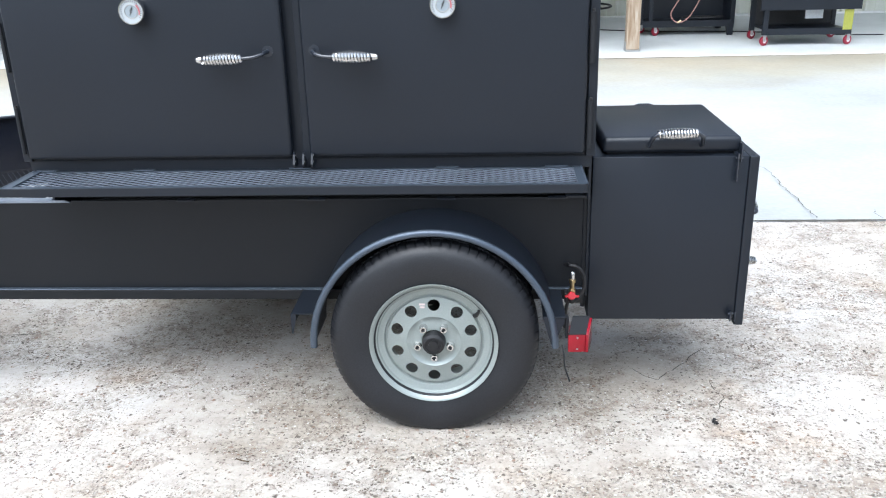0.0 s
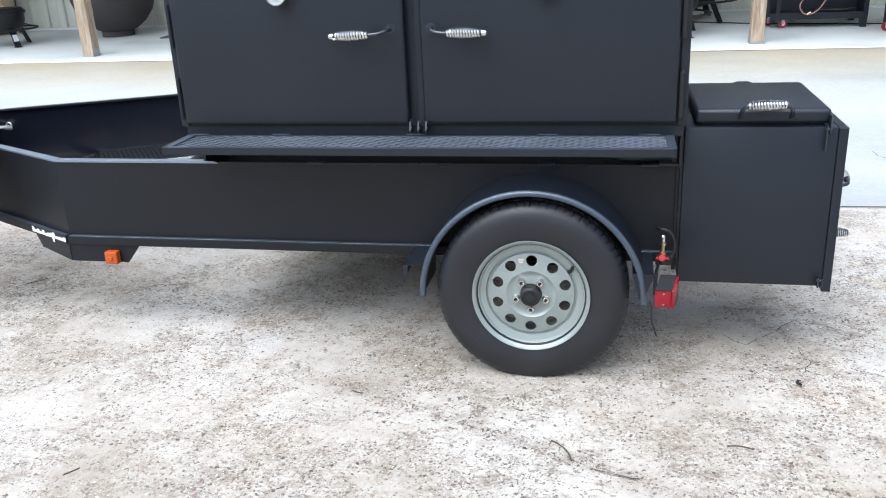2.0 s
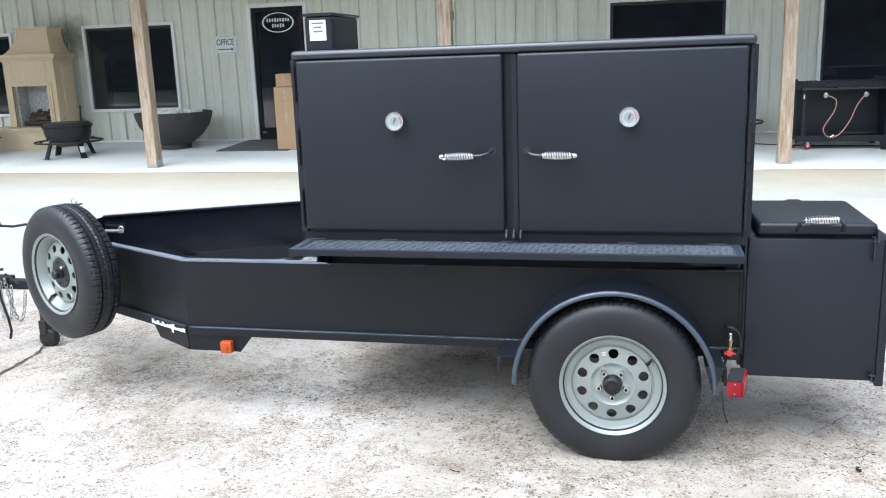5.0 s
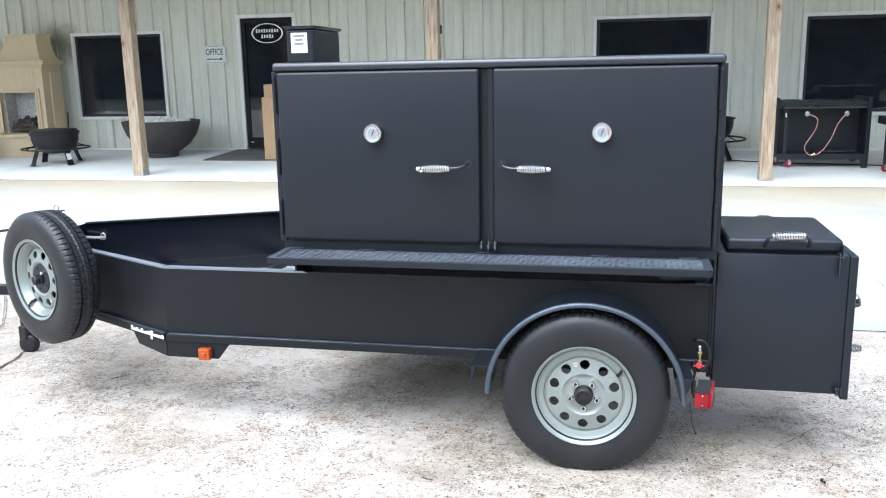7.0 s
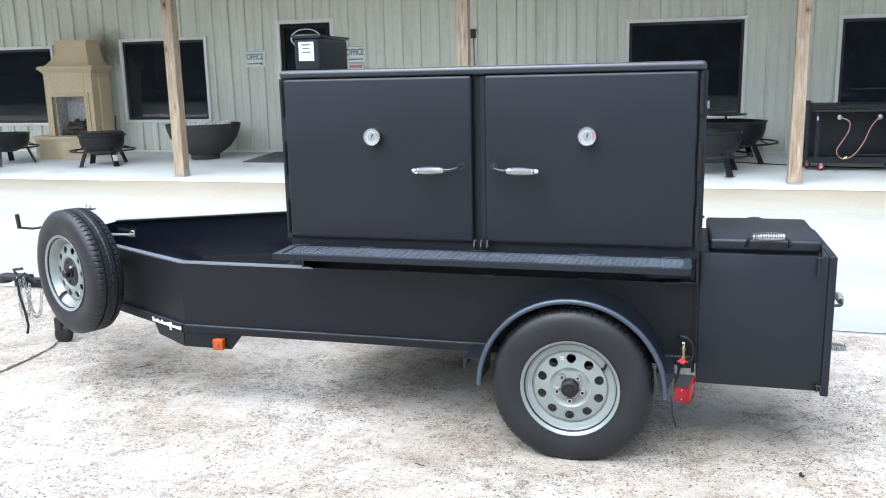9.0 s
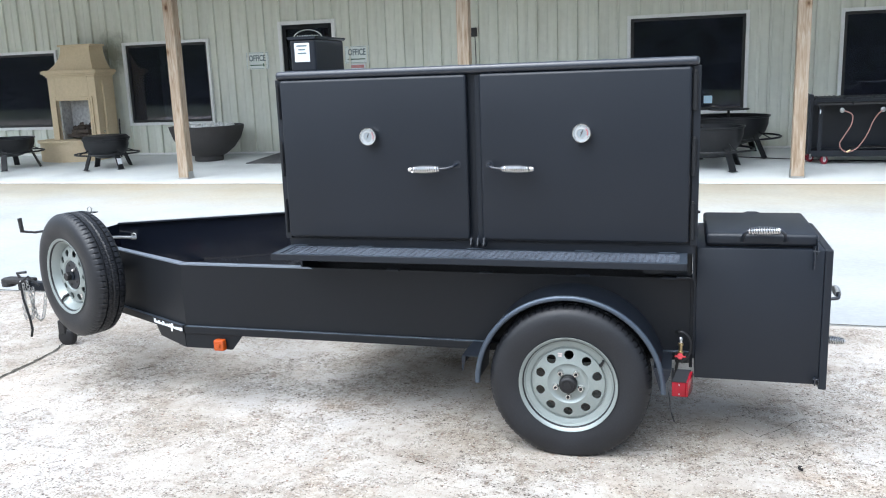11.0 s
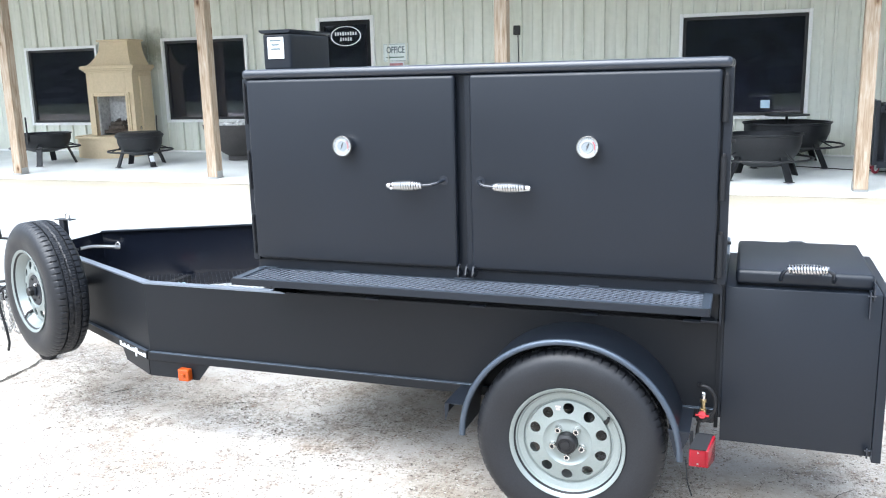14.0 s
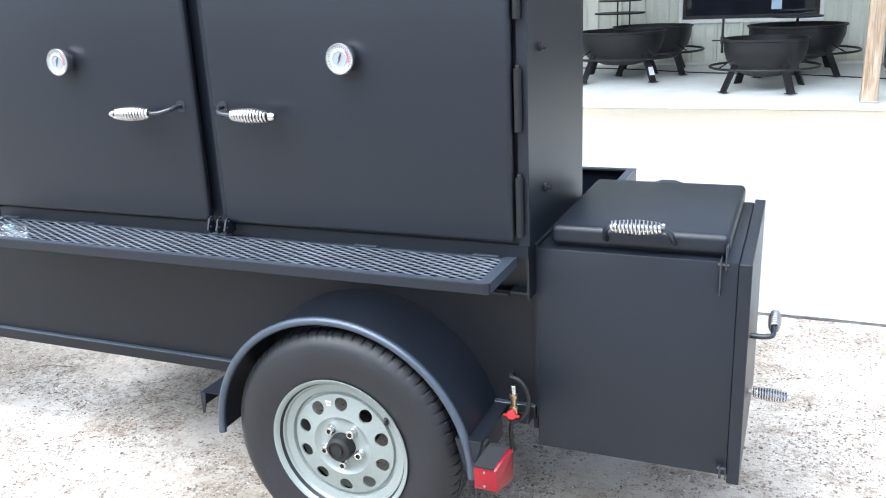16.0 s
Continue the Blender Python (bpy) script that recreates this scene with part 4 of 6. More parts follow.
# wheel: axis along -y through its centre, outer face towards -y
def wheel(place, label, cap, wide=1.0, inset=0.0):
    """A steel trailer wheel with its tyre; the parts hang under one wheel part."""

    def at(r, ang, y):
        return place @ Vector((r * math.sin(ang), y * wide if r > 0.2 else y, r * math.cos(ang)))

    bm = bmesh.new()
    prof = [(0.190, -0.070), (0.198, -0.084), (0.222, -0.092), (0.245, -0.0975), (0.260, -0.0985), (0.275, -0.098), (0.298, -0.094), (0.312, -0.086), (0.322, -0.076), (0.3285, -0.066)]
    tread = [(0.3295, -0.064), (0.3310, -0.042), (0.3310, -0.040), (0.321, -0.038), (0.321, -0.030), (0.3315, -0.028), (0.332, -0.008), (0.332, -0.0065), (0.322, -0.005), (0.322, 0.005), (0.332, 0.0065)]
    prof = [(0.2 + (r - 0.2) * 0.149 / 0.132 if r > 0.2 else r, y) for r, y in prof]
    tread = [(r + 0.017, y) for r, y in tread]
    left = prof + tread
    full = left + [(r, -y) for r, y in reversed(prof + tread[:-1][:len(tread) - 1])]
    n = 480
    rings = []
    for j, (r, y) in enumerate(full):
        ring = []
        for i in range(n):
            rr = r
            if 0.3340 < r < 0.3482 and abs(y) > 0.037 and (i + (4 if y > 0 else 0)) % 7 == 0:
                rr = r - (0.0052 if r > 0.341 else 0.0028)
            elif r > 0.3482 and (i + 3 * j) % 6 == 0:
                rr = r - 0.0045
            shift = 0.0018 * math.sin(i * math.tau / 16) if r > 0.3482 else 0.0
            q = at(rr, i * math.tau / n, y + shift)
            q.z = max(q.z, 0.002)
            ring.append(bm.verts.new(q))
        rings.append(ring)
    for a, b in zip(rings, rings[1:]):
        for i in range(n):
            bm.faces.new((a[i], a[(i + 1) % n], b[(i + 1) % n], b[i]))
    outward(bm)
    top = part("wheel", bm, RUBBER, trailer, label, smooth=True)
    # rim: barrel with flange, groove and dish
    bm = bmesh.new()
    prof = [(0.196, 0.085), (0.203, 0.092), (0.209, 0.094), (0.2095, 0.090), (0.206, 0.086), (0.199, 0.083), (0.196, 0.078), (0.188, 0.075), (0.184, 0.068), (0.166, 0.062 - inset), (0.1625, 0.052 - inset), (0.1575, 0.052 - inset), (0.155, 0.061 - inset)]
    back = [(0.196, -0.085), (0.205, -0.092), (0.203, -0.095), (0.193, -0.088), (0.18, -0.05), (0.172, 0.02), (0.163, 0.03)]
    prof = [(0.155 + (r - 0.155) * 1.07, y + 0.002 if r > 0.2 else y) for r, y in prof]
    for seq in (prof, back):
        rr = [[bm.verts.new(at(r, i * math.tau / 72, -y)) for i in range(72)] for r, y in seq]
        for a, b in zip(rr, rr[1:]):
            for i in range(72):
                bm.faces.new((a[i], a[(i + 1) % 72], b[(i + 1) % 72], b[i]))
    # face with ten round holes
    r0, r1, half, hole, nh = 0.100, 0.155, math.pi / 10, 0.0200, 24

    def dish(r):
        return 0.061 - inset + 0.010 * max(0.0, min(1.0, (0.155 - r) / 0.055))

    edge_uv = [(u, v) for u, v in [(1, -1 + k / 3) for k in range(6)] + [(1 - k / 3, 1) for k in range(6)] + [(-1, 1 - k / 3) for k in range(6)] + [(-1 + k / 3, -1) for k in range(6)]]
    for s in range(10):
        mid, rc = s * math.tau / 10 + 0.02, 0.1275
        inner, outer, deep = [], [], []
        for u, v in edge_uv:
            rb, pb = rc + u * (r1 - r0) / 2, mid + v * half
            a = math.atan2(v * half * rc, u * (r1 - r0) / 2)
            rh, ph = rc + hole * math.cos(a), mid + hole * math.sin(a) / rc
            outer.append(bm.verts.new(at(rb, pb, -dish(rb))))
            inner.append(bm.verts.new(at(rh, ph, -dish(rh))))
            deep.append(bm.verts.new(at(rh, ph, -dish(rh) + 0.006)))
        for k in range(nh):
            k2 = (k + 1) % nh
            bm.faces.new((outer[k], outer[k2], inner[k2], inner[k]))
            bm.faces.new((inner[k], inner[k2], deep[k2], deep[k]))
    rr = [[bm.verts.new(at(r, i * math.tau / 60, inset - y)) for i in range(60)] for r, y in ((0.100, 0.071), (0.090, 0.073), (0.083, 0.068), (0.074, 0.064), (0.064, 0.064), (0.050, 0.068), (0.040, 0.068), (0.034, 0.058))]
    for a, b in zip(rr, rr[1:]):
        for i in range(60):
            bm.faces.new((a[i], a[(i + 1) % 60], b[(i + 1) % 60], b[i]))
    outward(bm)
    part("rim", bm, SILVER, top, "silver-grey painted steel rim with ten round holes", smooth=True)
    rot = place @ Matrix.Rotation(radians(90), 4, "X")
    for s in range(5):
        a = s * math.tau / 5 + math.pi
        m = place @ Matrix.Translation((0.057 * math.sin(a), inset - 0.064, 0.057 * math.cos(a))) @ Matrix.Rotation(radians(90), 4, "X")
        if cap == "hub":
            nut = part("lug_nut", outward(lathe(bmesh.new(), [(0, 0.0), (0.0150, 0.0), (0.0140, 0.006), (0.0118, 0.010), (0.0118, 0.020), (0.0108, 0.0215), (0.0072, 0.0215), (0.0068, 0.0205), (0.0068, 0.010), (0, 0.010)], 12, m)), CHROME, top, "bright open-ended lug nut")
            part("wheel_stud", outward(lathe(bmesh.new(), [(0, 0.009), (0.0052, 0.009), (0.0052, 0.0165), (0, 0.017)], 8, m)), HOSE, nut, "dark stud end")
        else:
            part("bolt", outward(lathe(bmesh.new(), [(0, 0.001), (0.011, 0.001), (0.011, 0.007), (0.006, 0.008), (0.006, 0.012), (0, 0.013)], 6, m)), DARK_STEEL, top)
    if cap == "hub":
        bm = lathe(bmesh.new(), [(0.0, 0.0), (0.038, 0.0), (0.038, 0.088), (0.036, 0.098), (0.027, 0.103), (0.026, 0.099), (0.016, 0.099), (0.015, 0.104), (0.0, 0.105)], 32, rot)
        part("hub_cap", outward(bm), HOSE, top, "black rubber-plugged hub cap", smooth=True)
        bm = lathe(bmesh.new(), [(0.0, -0.09), (0.06, -0.09), (0.06, -0.02), (0.0, -0.02)], 32, rot)
        part("hub", outward(bm), DARK_STEEL, top, smooth=True)
    else:
        bm = lathe(bmesh.new(), [(0.0, 0.030), (0.080, 0.030), (0.080, 0.0475 - inset + 0.018), (0.076, 0.0535 - inset + 0.018), (0.030, 0.0535 - inset + 0.018), (0.030, 0.060), (0.0, 0.060)], 32, rot)
        # added disc closes the open barrel so the rim holes look dark
        back = lathe(bmesh.new(), [(0.0, 0.0), (0.158, 0.0), (0.158, 0.006), (0.0, 0.006)], 48, rot @ Matrix.Translation((0, 0, -0.03)))
        part("dark_disc", outward(back), MATTE, top, "added dark disc that keeps the rim holes dark")
        part("mount_plate", outward(bm), BLACK, top, "black round mounting plate", smooth=True)
        bm = lathe(bmesh.new(), [(0.0, 0.0535), (0.026, 0.0535), (0.026, 0.078), (0.021, 0.084), (0.0, 0.084)], 6, rot @ Matrix.Translation((0.020, 0, 0)))
        part("hub_nut", outward(bm), HOSE, top, "black hub nut")
        bm = lathe(bmesh.new(), [(0.0, 0.0535), (0.010, 0.0535), (0.010, 0.062), (0.005, 0.065), (0.0, 0.065)], 6, rot @ Matrix.Translation((-0.034, -0.020, 0)))
        part("mount_bolt", outward(bm), CHROME, top, "bright mounting bolt")
    part("valve_stem", outward(tube(bmesh.new(), [place @ Vector(q) for q in ((0.134, inset - 0.052, 0.084), (0.141, -0.066, 0.092), (0.147, -0.078, 0.106), (0.150, -0.084, 0.116))], [0.008, 0.007, 0.0055, 0.005], 10)), HOSE, top, "black rubber valve stem", smooth=True)
    bm = bmesh.new()
    for dz, w in ((0.004, 0.019), (-0.006, 0.016)):
        vs = [bm.verts.new(place @ Vector((x, inset - 0.0700, 0.128 + dz + z))) for x, z in ((-0.05 + 0.015 - w / 2, -0.003), (-0.035 + w / 2, -0.003), (-0.035 + w / 2, 0.004), (-0.05 + 0.015 - w / 2, 0.004))]
        bm.faces.new(vs)
    part("rim_label", outward(bm), STICKER, top, "small pale label of unreadable bars")
    return top


wheel(Matrix.Translation((0.0, 2.515, 0.330)) @ Matrix.Rotation(radians(0), 4, "Y"), "black road tyre on a silver ten-hole rim", "hub")
wheel(Matrix.Translation((0.0, 4.295, 0.330)) @ Matrix.Rotation(radians(180), 4, "Z"), "black road tyre on a silver ten-hole rim", "hub")
spare_at = Matrix.Translation((-2.715, 2.795, 0.655)) @ Matrix.Rotation(radians(-24.5), 4, "Z") @ Matrix.Rotation(radians(160), 4, "Y") @ Matrix.Scale(0.975, 4)
wheel(spare_at, "spare wheel bolted upright beside the nose", "plate", 0.95, 0.018)
# spare mount: arm from the nose to the wheel, upright with a ring on top
c = Vector((-2.715, 2.795, 0.655))
n_out = Vector((-math.sin(NOSE), -math.cos(NOSE), 0))
part("spare_arm", tube(bmesh.new(), [c - n_out * 0.20, c - n_out * 0.02], 0.025, 10), BLACK, trailer)
bm = boxed(-3.095, -3.060, 3.318, 3.352, 0.42, 0.899, bevel=0.003)
box(bm, -3.120, -3.005, 3.312, 3.358, 0.8995, 0.9045, bevel=0.001)
part("jack_post", bm, BLACK, trailer)
part("ring_hook", tube(bmesh.new(), [(-3.045 + 0.015 * math.cos(a * math.tau / 14), 3.335, 0.921 + 0.015 * math.sin(a * math.tau / 14)) for a in range(14)], 0.0028, 6, closed=True), ZINC, trailer, "bright wire ring")
for way in (1, -1):
    bm = tube(bmesh.new(), eased([(-3.054, 3.405 + way * 0.010, 0.716), (-3.040, 3.405 + way * 0.075, 0.715), (-3.005, 3.405 + way * 0.130, 0.708), (-2.948, 3.405 + way * 0.180, 0.698)]), 0.0095, 8)
    tube(bm, [(-2.952, 3.405 + way * 0.174, 0.698), (-2.936, 3.405 + way * 0.200, 0.694)], 0.014, 8)
    tube(bm, [(-2.944 + 0.016 * math.cos(a), 3.405 + way * 0.195, 0.706 + 0.016 * math.sin(a)) for a in spread(0, 5.5, 10)], 0.0042, 6)
    part("tie_rod", outward(bm), ZINC if way > 0 else DARK_STEEL, trailer, "short bowed steel rod with a clevis end", smooth=True)
# tongue, coupler, chains, cable, jack
part("tongue", boxed(-3.700, -2.910, 3.375, 3.435, 0.375, 0.430, bevel=0.004), BLACK, trailer)
bm = boxed(-3.820, -3.600, 3.362, 3.448, 0.415, 0.450, bevel=0.01)
lathe(bm, [(0, 0.0), (0.044, 0.0), (0.046, 0.03), (0.034, 0.052), (0, 0.06)], 20, Matrix.Translation((-3.795, 3.405, 0.395)))
tube(bm, [(-3.700, 3.405, 0.450), (-3.720, 3.405, 0.480), (-3.650, 3.405, 0.490)], 0.009, 8)
part("coupler", outward(bm), DARK_STEEL, trailer, "dark steel ball coupler with its latch", smooth=True)


def chain(points, link_len=0.034):
    bmc = bmesh.new()
    pts = [Vector(p) for p in points]
    dense = []
    for a, b in zip(pts, pts[1:]):
        k = max(2, int((b - a).length / 0.002))
        dense += [a.lerp(b, i / k) for i in range(k)]
    stops, run = [dense[0]], 0.0
    for a, b in zip(dense, dense[1:]):
        run += (b - a).length
        if run >= link_len * 0.72:
            stops.append(b)
            run = 0.0
    for i, (a, b) in enumerate(zip(stops, stops[1:])):
        d = (b - a).normalized()
        side = d.cross(Vector((0.3, 1, 0.2))).normalized()
        if i % 2:
            side = d.cross(side)
        mid = (a + b) / 2
        tube(bmc, [mid + d * (link_len / 2 * math.cos(q * math.tau / 10)) + side * (0.0105 * math.sin(q * math.tau / 10)) for q in range(10)], 0.0032, 5, closed=True)
    return outward(bmc)


def sag(a, b, low, n=14):
    a, b = Vector(a), Vector(b)
    return [a.lerp(b, i / n) - Vector((0, 0, low * (1 - (2 * i / n - 1) ** 2))) for i in range(n + 1)]


part("safety_chain", chain(sag((-3.610, 3.36, 0.440), (-3.450, 3.33, 0.380), 0.22)), ZINC, trailer, "hanging zinc safety chain")
part("safety_chain", chain(sag((-3.650, 3.35, 0.440), (-3.550, 3.34, 0.420), 0.24)), ZINC, trailer, "hanging zinc safety chain")
part("safety_chain", chain([(-3.620, 3.34, 0.430), (-3.630, 3.33, 0.280), (-3.625, 3.33, 0.170)]), ZINC, trailer, "hanging zinc safety chain")
part("wiring_cable", tube(bmesh.new(), [(-3.500, 3.34, 0.420), (-3.570, 3.33, 0.480), (-3.625, 3.32, 0.440), (-3.610, 3.31, 0.340), (-3.570, 3.30, 0.220), (-3.560, 3.30, 0.140), (-3.575, 3.30, 0.090)], 0.008, 8), HOSE, trailer, "black trailer wiring cable")
jack = part("jack", tube(bmesh.new(), [(-3.440, 3.450, 0.17), (-3.440, 3.450, 0.745)], 0.027, 14), DARK_STEEL, trailer, "swivel tongue jack", smooth=True)
bm = tube(bmesh.new(), [(-3.440, 3.450, 0.750), (-3.470, 3.440, 0.762), (-3.520, 3.392, 0.758), (-3.575, 3.342, 0.772)], 0.008, 8)
tube(bm, [(-3.575, 3.342, 0.768), (-3.580, 3.338, 0.858)], 0.013, 10)
part("crank_handle", outward(bm), DARK_STEEL, jack)
bm = boxed(-3.466, -3.414, 3.412, 3.488, 0.075, 0.17, bevel=0.01)
part("jack_fork", bm, DARK_STEEL, jack, "dark steel wheel fork")
bm = lathe(bmesh.new(), [(0, -0.03), (0.03, -0.03), (0.052, -0.026), (0.060, -0.016), (0.060, 0.016), (0.052, 0.026), (0.03, 0.03), (0, 0.03)], 24, Matrix.Translation((-3.425, 3.450, 0.052)) @ Matrix.Rotation(radians(90), 4, "X"))
part("jack_wheel", outward(bm), HOSE, jack, "black jack wheel", smooth=True)


def fender(y_out, y_in):
    bmf = bmesh.new()
    R, n = 0.402, 40
    rows = []
    for r, y in ((R, y_out), (R + 0.003, y_out + math.copysign(0.008, y_in - y_out)), (R + 0.003, y_in), (R - 0.002, y_in), (R - 0.002, y_out)):
        rows.append([bmf.verts.new((-r * math.cos(math.pi * i / n), y, 0.318 + r * math.sin(math.pi * i / n))) for i in range(n + 1)])
    for a, b in zip(rows, rows[1:] + rows[:1]):
        for i in range(n):
            bmf.faces.new((a[i], a[i + 1], b[i + 1], b[i]))
    f = part("fender", outward(bmf), BLACK, trailer, "black half-round steel mudguard", smooth=True)
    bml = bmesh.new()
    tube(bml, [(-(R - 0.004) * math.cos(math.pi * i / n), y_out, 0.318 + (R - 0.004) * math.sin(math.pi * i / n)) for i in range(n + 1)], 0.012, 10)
    # the lighter colour carries the sky glint on the rolled edge
    part("rolled_edge", outward(bml), SHEEN_BLACK, f, "rolled edge with sky glint in its colour", smooth=True)
    return f


fender(2.425, 2.662)
fender(4.385, 4.148)
# angle brackets before and behind the wheel
bm = bmesh.new()
prism(bm, [(-0.470, 0.385), (-0.466, 0.385), (-0.466, 0.428), (-0.385, 0.428), (-0.385, 0.432), (-0.470, 0.432)], 2.44, 2.66, lambda u, v, w: Vector((u, w, v)))
prism(bm, [(-0.470, 0.432), (-0.452, 0.432), (-0.455, 0.405), (-0.466, 0.362), (-0.470, 0.362)], 2.434, 2.4395, lambda u, v, w: Vector((u, w, v)))
part("fender_bracket", bm, BLACK, trailer)
bm = boxed(0.356, 0.429, 2.420, 2.665, 0.424, 0.430, bevel=0.001)
prism(bm, [(0.357, 0.4235), (0.428, 0.4235), (0.424, 0.405), (0.392, 0.330), (0.384, 0.330)], 2.4205, 2.4245, lambda u, v, w: Vector((u, w, v)))
part("fender_bracket", bm, BLACK, trailer)
# tail lamp with its black wedge cap and bracket
bm = bmesh.new()
prism(bm, [(0.432, 2.352), (0.488, 2.352), (0.506, 2.425), (0.442, 2.425)], 0.338, 0.400, lambda u, v, w: Vector((u, v, w)))
bmesh.ops.bevel(bm, geom=list(bm.edges), offset=0.003, segments=2, profile=0.5, affect="EDGES", clamp_overlap=True)
lamp = part("tail_lamp", bm, RED_LENS, trailer, "red plastic tail lamp", smooth=True)
bm = bmesh.new()
prism(bm, [(2.350, 0.4005), (2.436, 0.4005), (2.432, 0.428), (2.418, 0.428), (2.350, 0.404)], 0.433, 0.4875, lambda u, v, w: Vector((w + (u - 2.352) * 0.25, u, v)))
part("lamp_cap", bm, MATTE, lamp, "black wedge lamp cap")
bm = bmesh.new()
prism(bm, [(2.346, 0.342), (2.352, 0.338), (2.416, 0.338), (2.424, 0.346), (2.424, 0.420), (2.420, 0.427), (2.412, 0.427), (2.352, 0.405), (2.346, 0.401)], 0.4885, 0.4965, lambda u, v, w: Vector((w + (u - 2.352) * 0.25, u, v)))
bmesh.ops.bevel(bm, geom=[e for e in bm.edges if min(v.co.x - (v.co.y - 2.352) * 0.25 for v in e.verts) > 0.494], offset=0.003, segments=2, profile=0.5, affect="EDGES", clamp_overlap=True)
part("side_lens", bm, RED_LENS, lamp, "red side lens as tall as the lamp", smooth=True)
for z in (0.350, 0.389):
    bm = lathe(bmesh.new(), [(0, 0), (0.0035, 0), (0.003, 0.002), (0, 0.0025)], 10, Matrix.Translation((0.461, 2.3515, z)) @ Matrix.Rotation(radians(90), 4, "X"))
    part("lens_screw", outward(bm), ZINC, lamp, "bright lens screw")
part("lamp_bracket", boxed(0.4295, 0.4395, 2.426, 2.455, 0.35, 0.4235, bevel=0.002), MATTE, trailer)
part("lamp_wire", tube(bmesh.new(), eased([(0.418, 2.40, 0.34), (0.424, 2.39, 0.305), (0.428, 2.388, 0.265), (0.444, 2.385, 0.215)]), 0.0030, 6), HOSE, trailer, "loose hanging wire")
# gas valve: brass fitting, red wheel, hose
bm = lathe(bmesh.new(), [(0, 0.0), (0.012, 0.0), (0.012, 0.02), (0.008, 0.022), (0.008, 0.045), (0.012, 0.046), (0.012, 0.056), (0.008, 0.058), (0, 0.058)], 12, Matrix.Translation((0.463, 2.590, 0.434)))
gas = part("gas_valve", outward(bm), BRASS, trailer, "brass gas fitting", smooth=True)
bm = lathe(bmesh.new(), [(0, -0.006), (0.012, -0.006), (0.0145, 0.0), (0.012, 0.006), (0, 0.006)], 16, Matrix.Translation((0.461, 2.575, 0.436)) @ Matrix.Rotation(radians(70), 4, "X"))
box(bm, 0.438, 0.486, 2.568, 2.576, 0.431, 0.439, bevel=0.003)
part("valve_handle", outward(bm), RED_PLASTIC, gas, "red valve handle")
loop = [(0.462 + 0.043 * math.sin(radians(q)), 2.595, 0.474 + 0.064 * math.cos(radians(q))) for q in range(-8, 171, 12)]
bm = tube(bmesh.new(), [(0.444, 2.652, 0.522), (0.448, 2.620, 0.534)] + loop + [(0.464, 2.592, 0.408)], 0.0062, 10)
tube(bm, [(0.452, 2.61, 0.402), (0.446, 2.61, 0.37), (0.444, 2.62, 0.33), (0.446, 2.64, 0.29)], 0.0062, 10)
part("fitting_tip", outward(lathe(bmesh.new(), [(0, 0), (0.0085, 0), (0.0085, 0.022), (0.006, 0.026), (0, 0.026)], 12, Matrix.Translation((0.463, 2.590, 0.4925)))), CHROME, gas, "bright steel fitting tip", smooth=True)
part("gas_hose", outward(bm), HOSE, trailer, "black rubber gas hose", smooth=True)
part("valve_cap", outward(lathe(bmesh.new(), [(0, -0.014), (0.010, -0.011), (0.0145, -0.002), (0.0145, 0.006), (0.010, 0.012), (0, 0.012)], 14, Matrix.Translation((0.463, 2.588, 0.417)))), HOSE, gas, "black round valve body", smooth=True)
part("valve_block", boxed(0.440, 0.500, 2.605, 2.655, 0.395, 0.432, bevel=0.004), HOSE, trailer)

# ---- smoker cabinet ----
smoker = thing("smoker_cabinet", (-0.41, 2.95, 0.76), "matte black steel two-door barbecue smoker cabinet mounted on the trailer", "smoker")
part("body", boxed(-1.335, 0.512, 2.590, 3.17, 0.880, 1.660), BLACK, smoker)
part("top", boxed(-1.341, 0.514, 2.553, 3.18, 1.6525, 1.692, bevel=0.017, seg=4), BLACK_GLOSS, smoker, smooth=True)
part("face_strip", boxed(-0.412, -0.389, 2.570, 2.5895, 0.90, 1.650, bevel=0.002), BLACK, smoker)
part("sill_strip", boxed(-1.335, 0.512, 2.584, 2.5895, 0.885, 0.9195), BLACK, smoker)
for x0 in (-1.349, 0.4925):
    part("side_flange", boxed(x0, x0 + 0.0285, 2.572, 2.5885, 0.92, 1.655, bevel=0.002), BLACK, smoker)


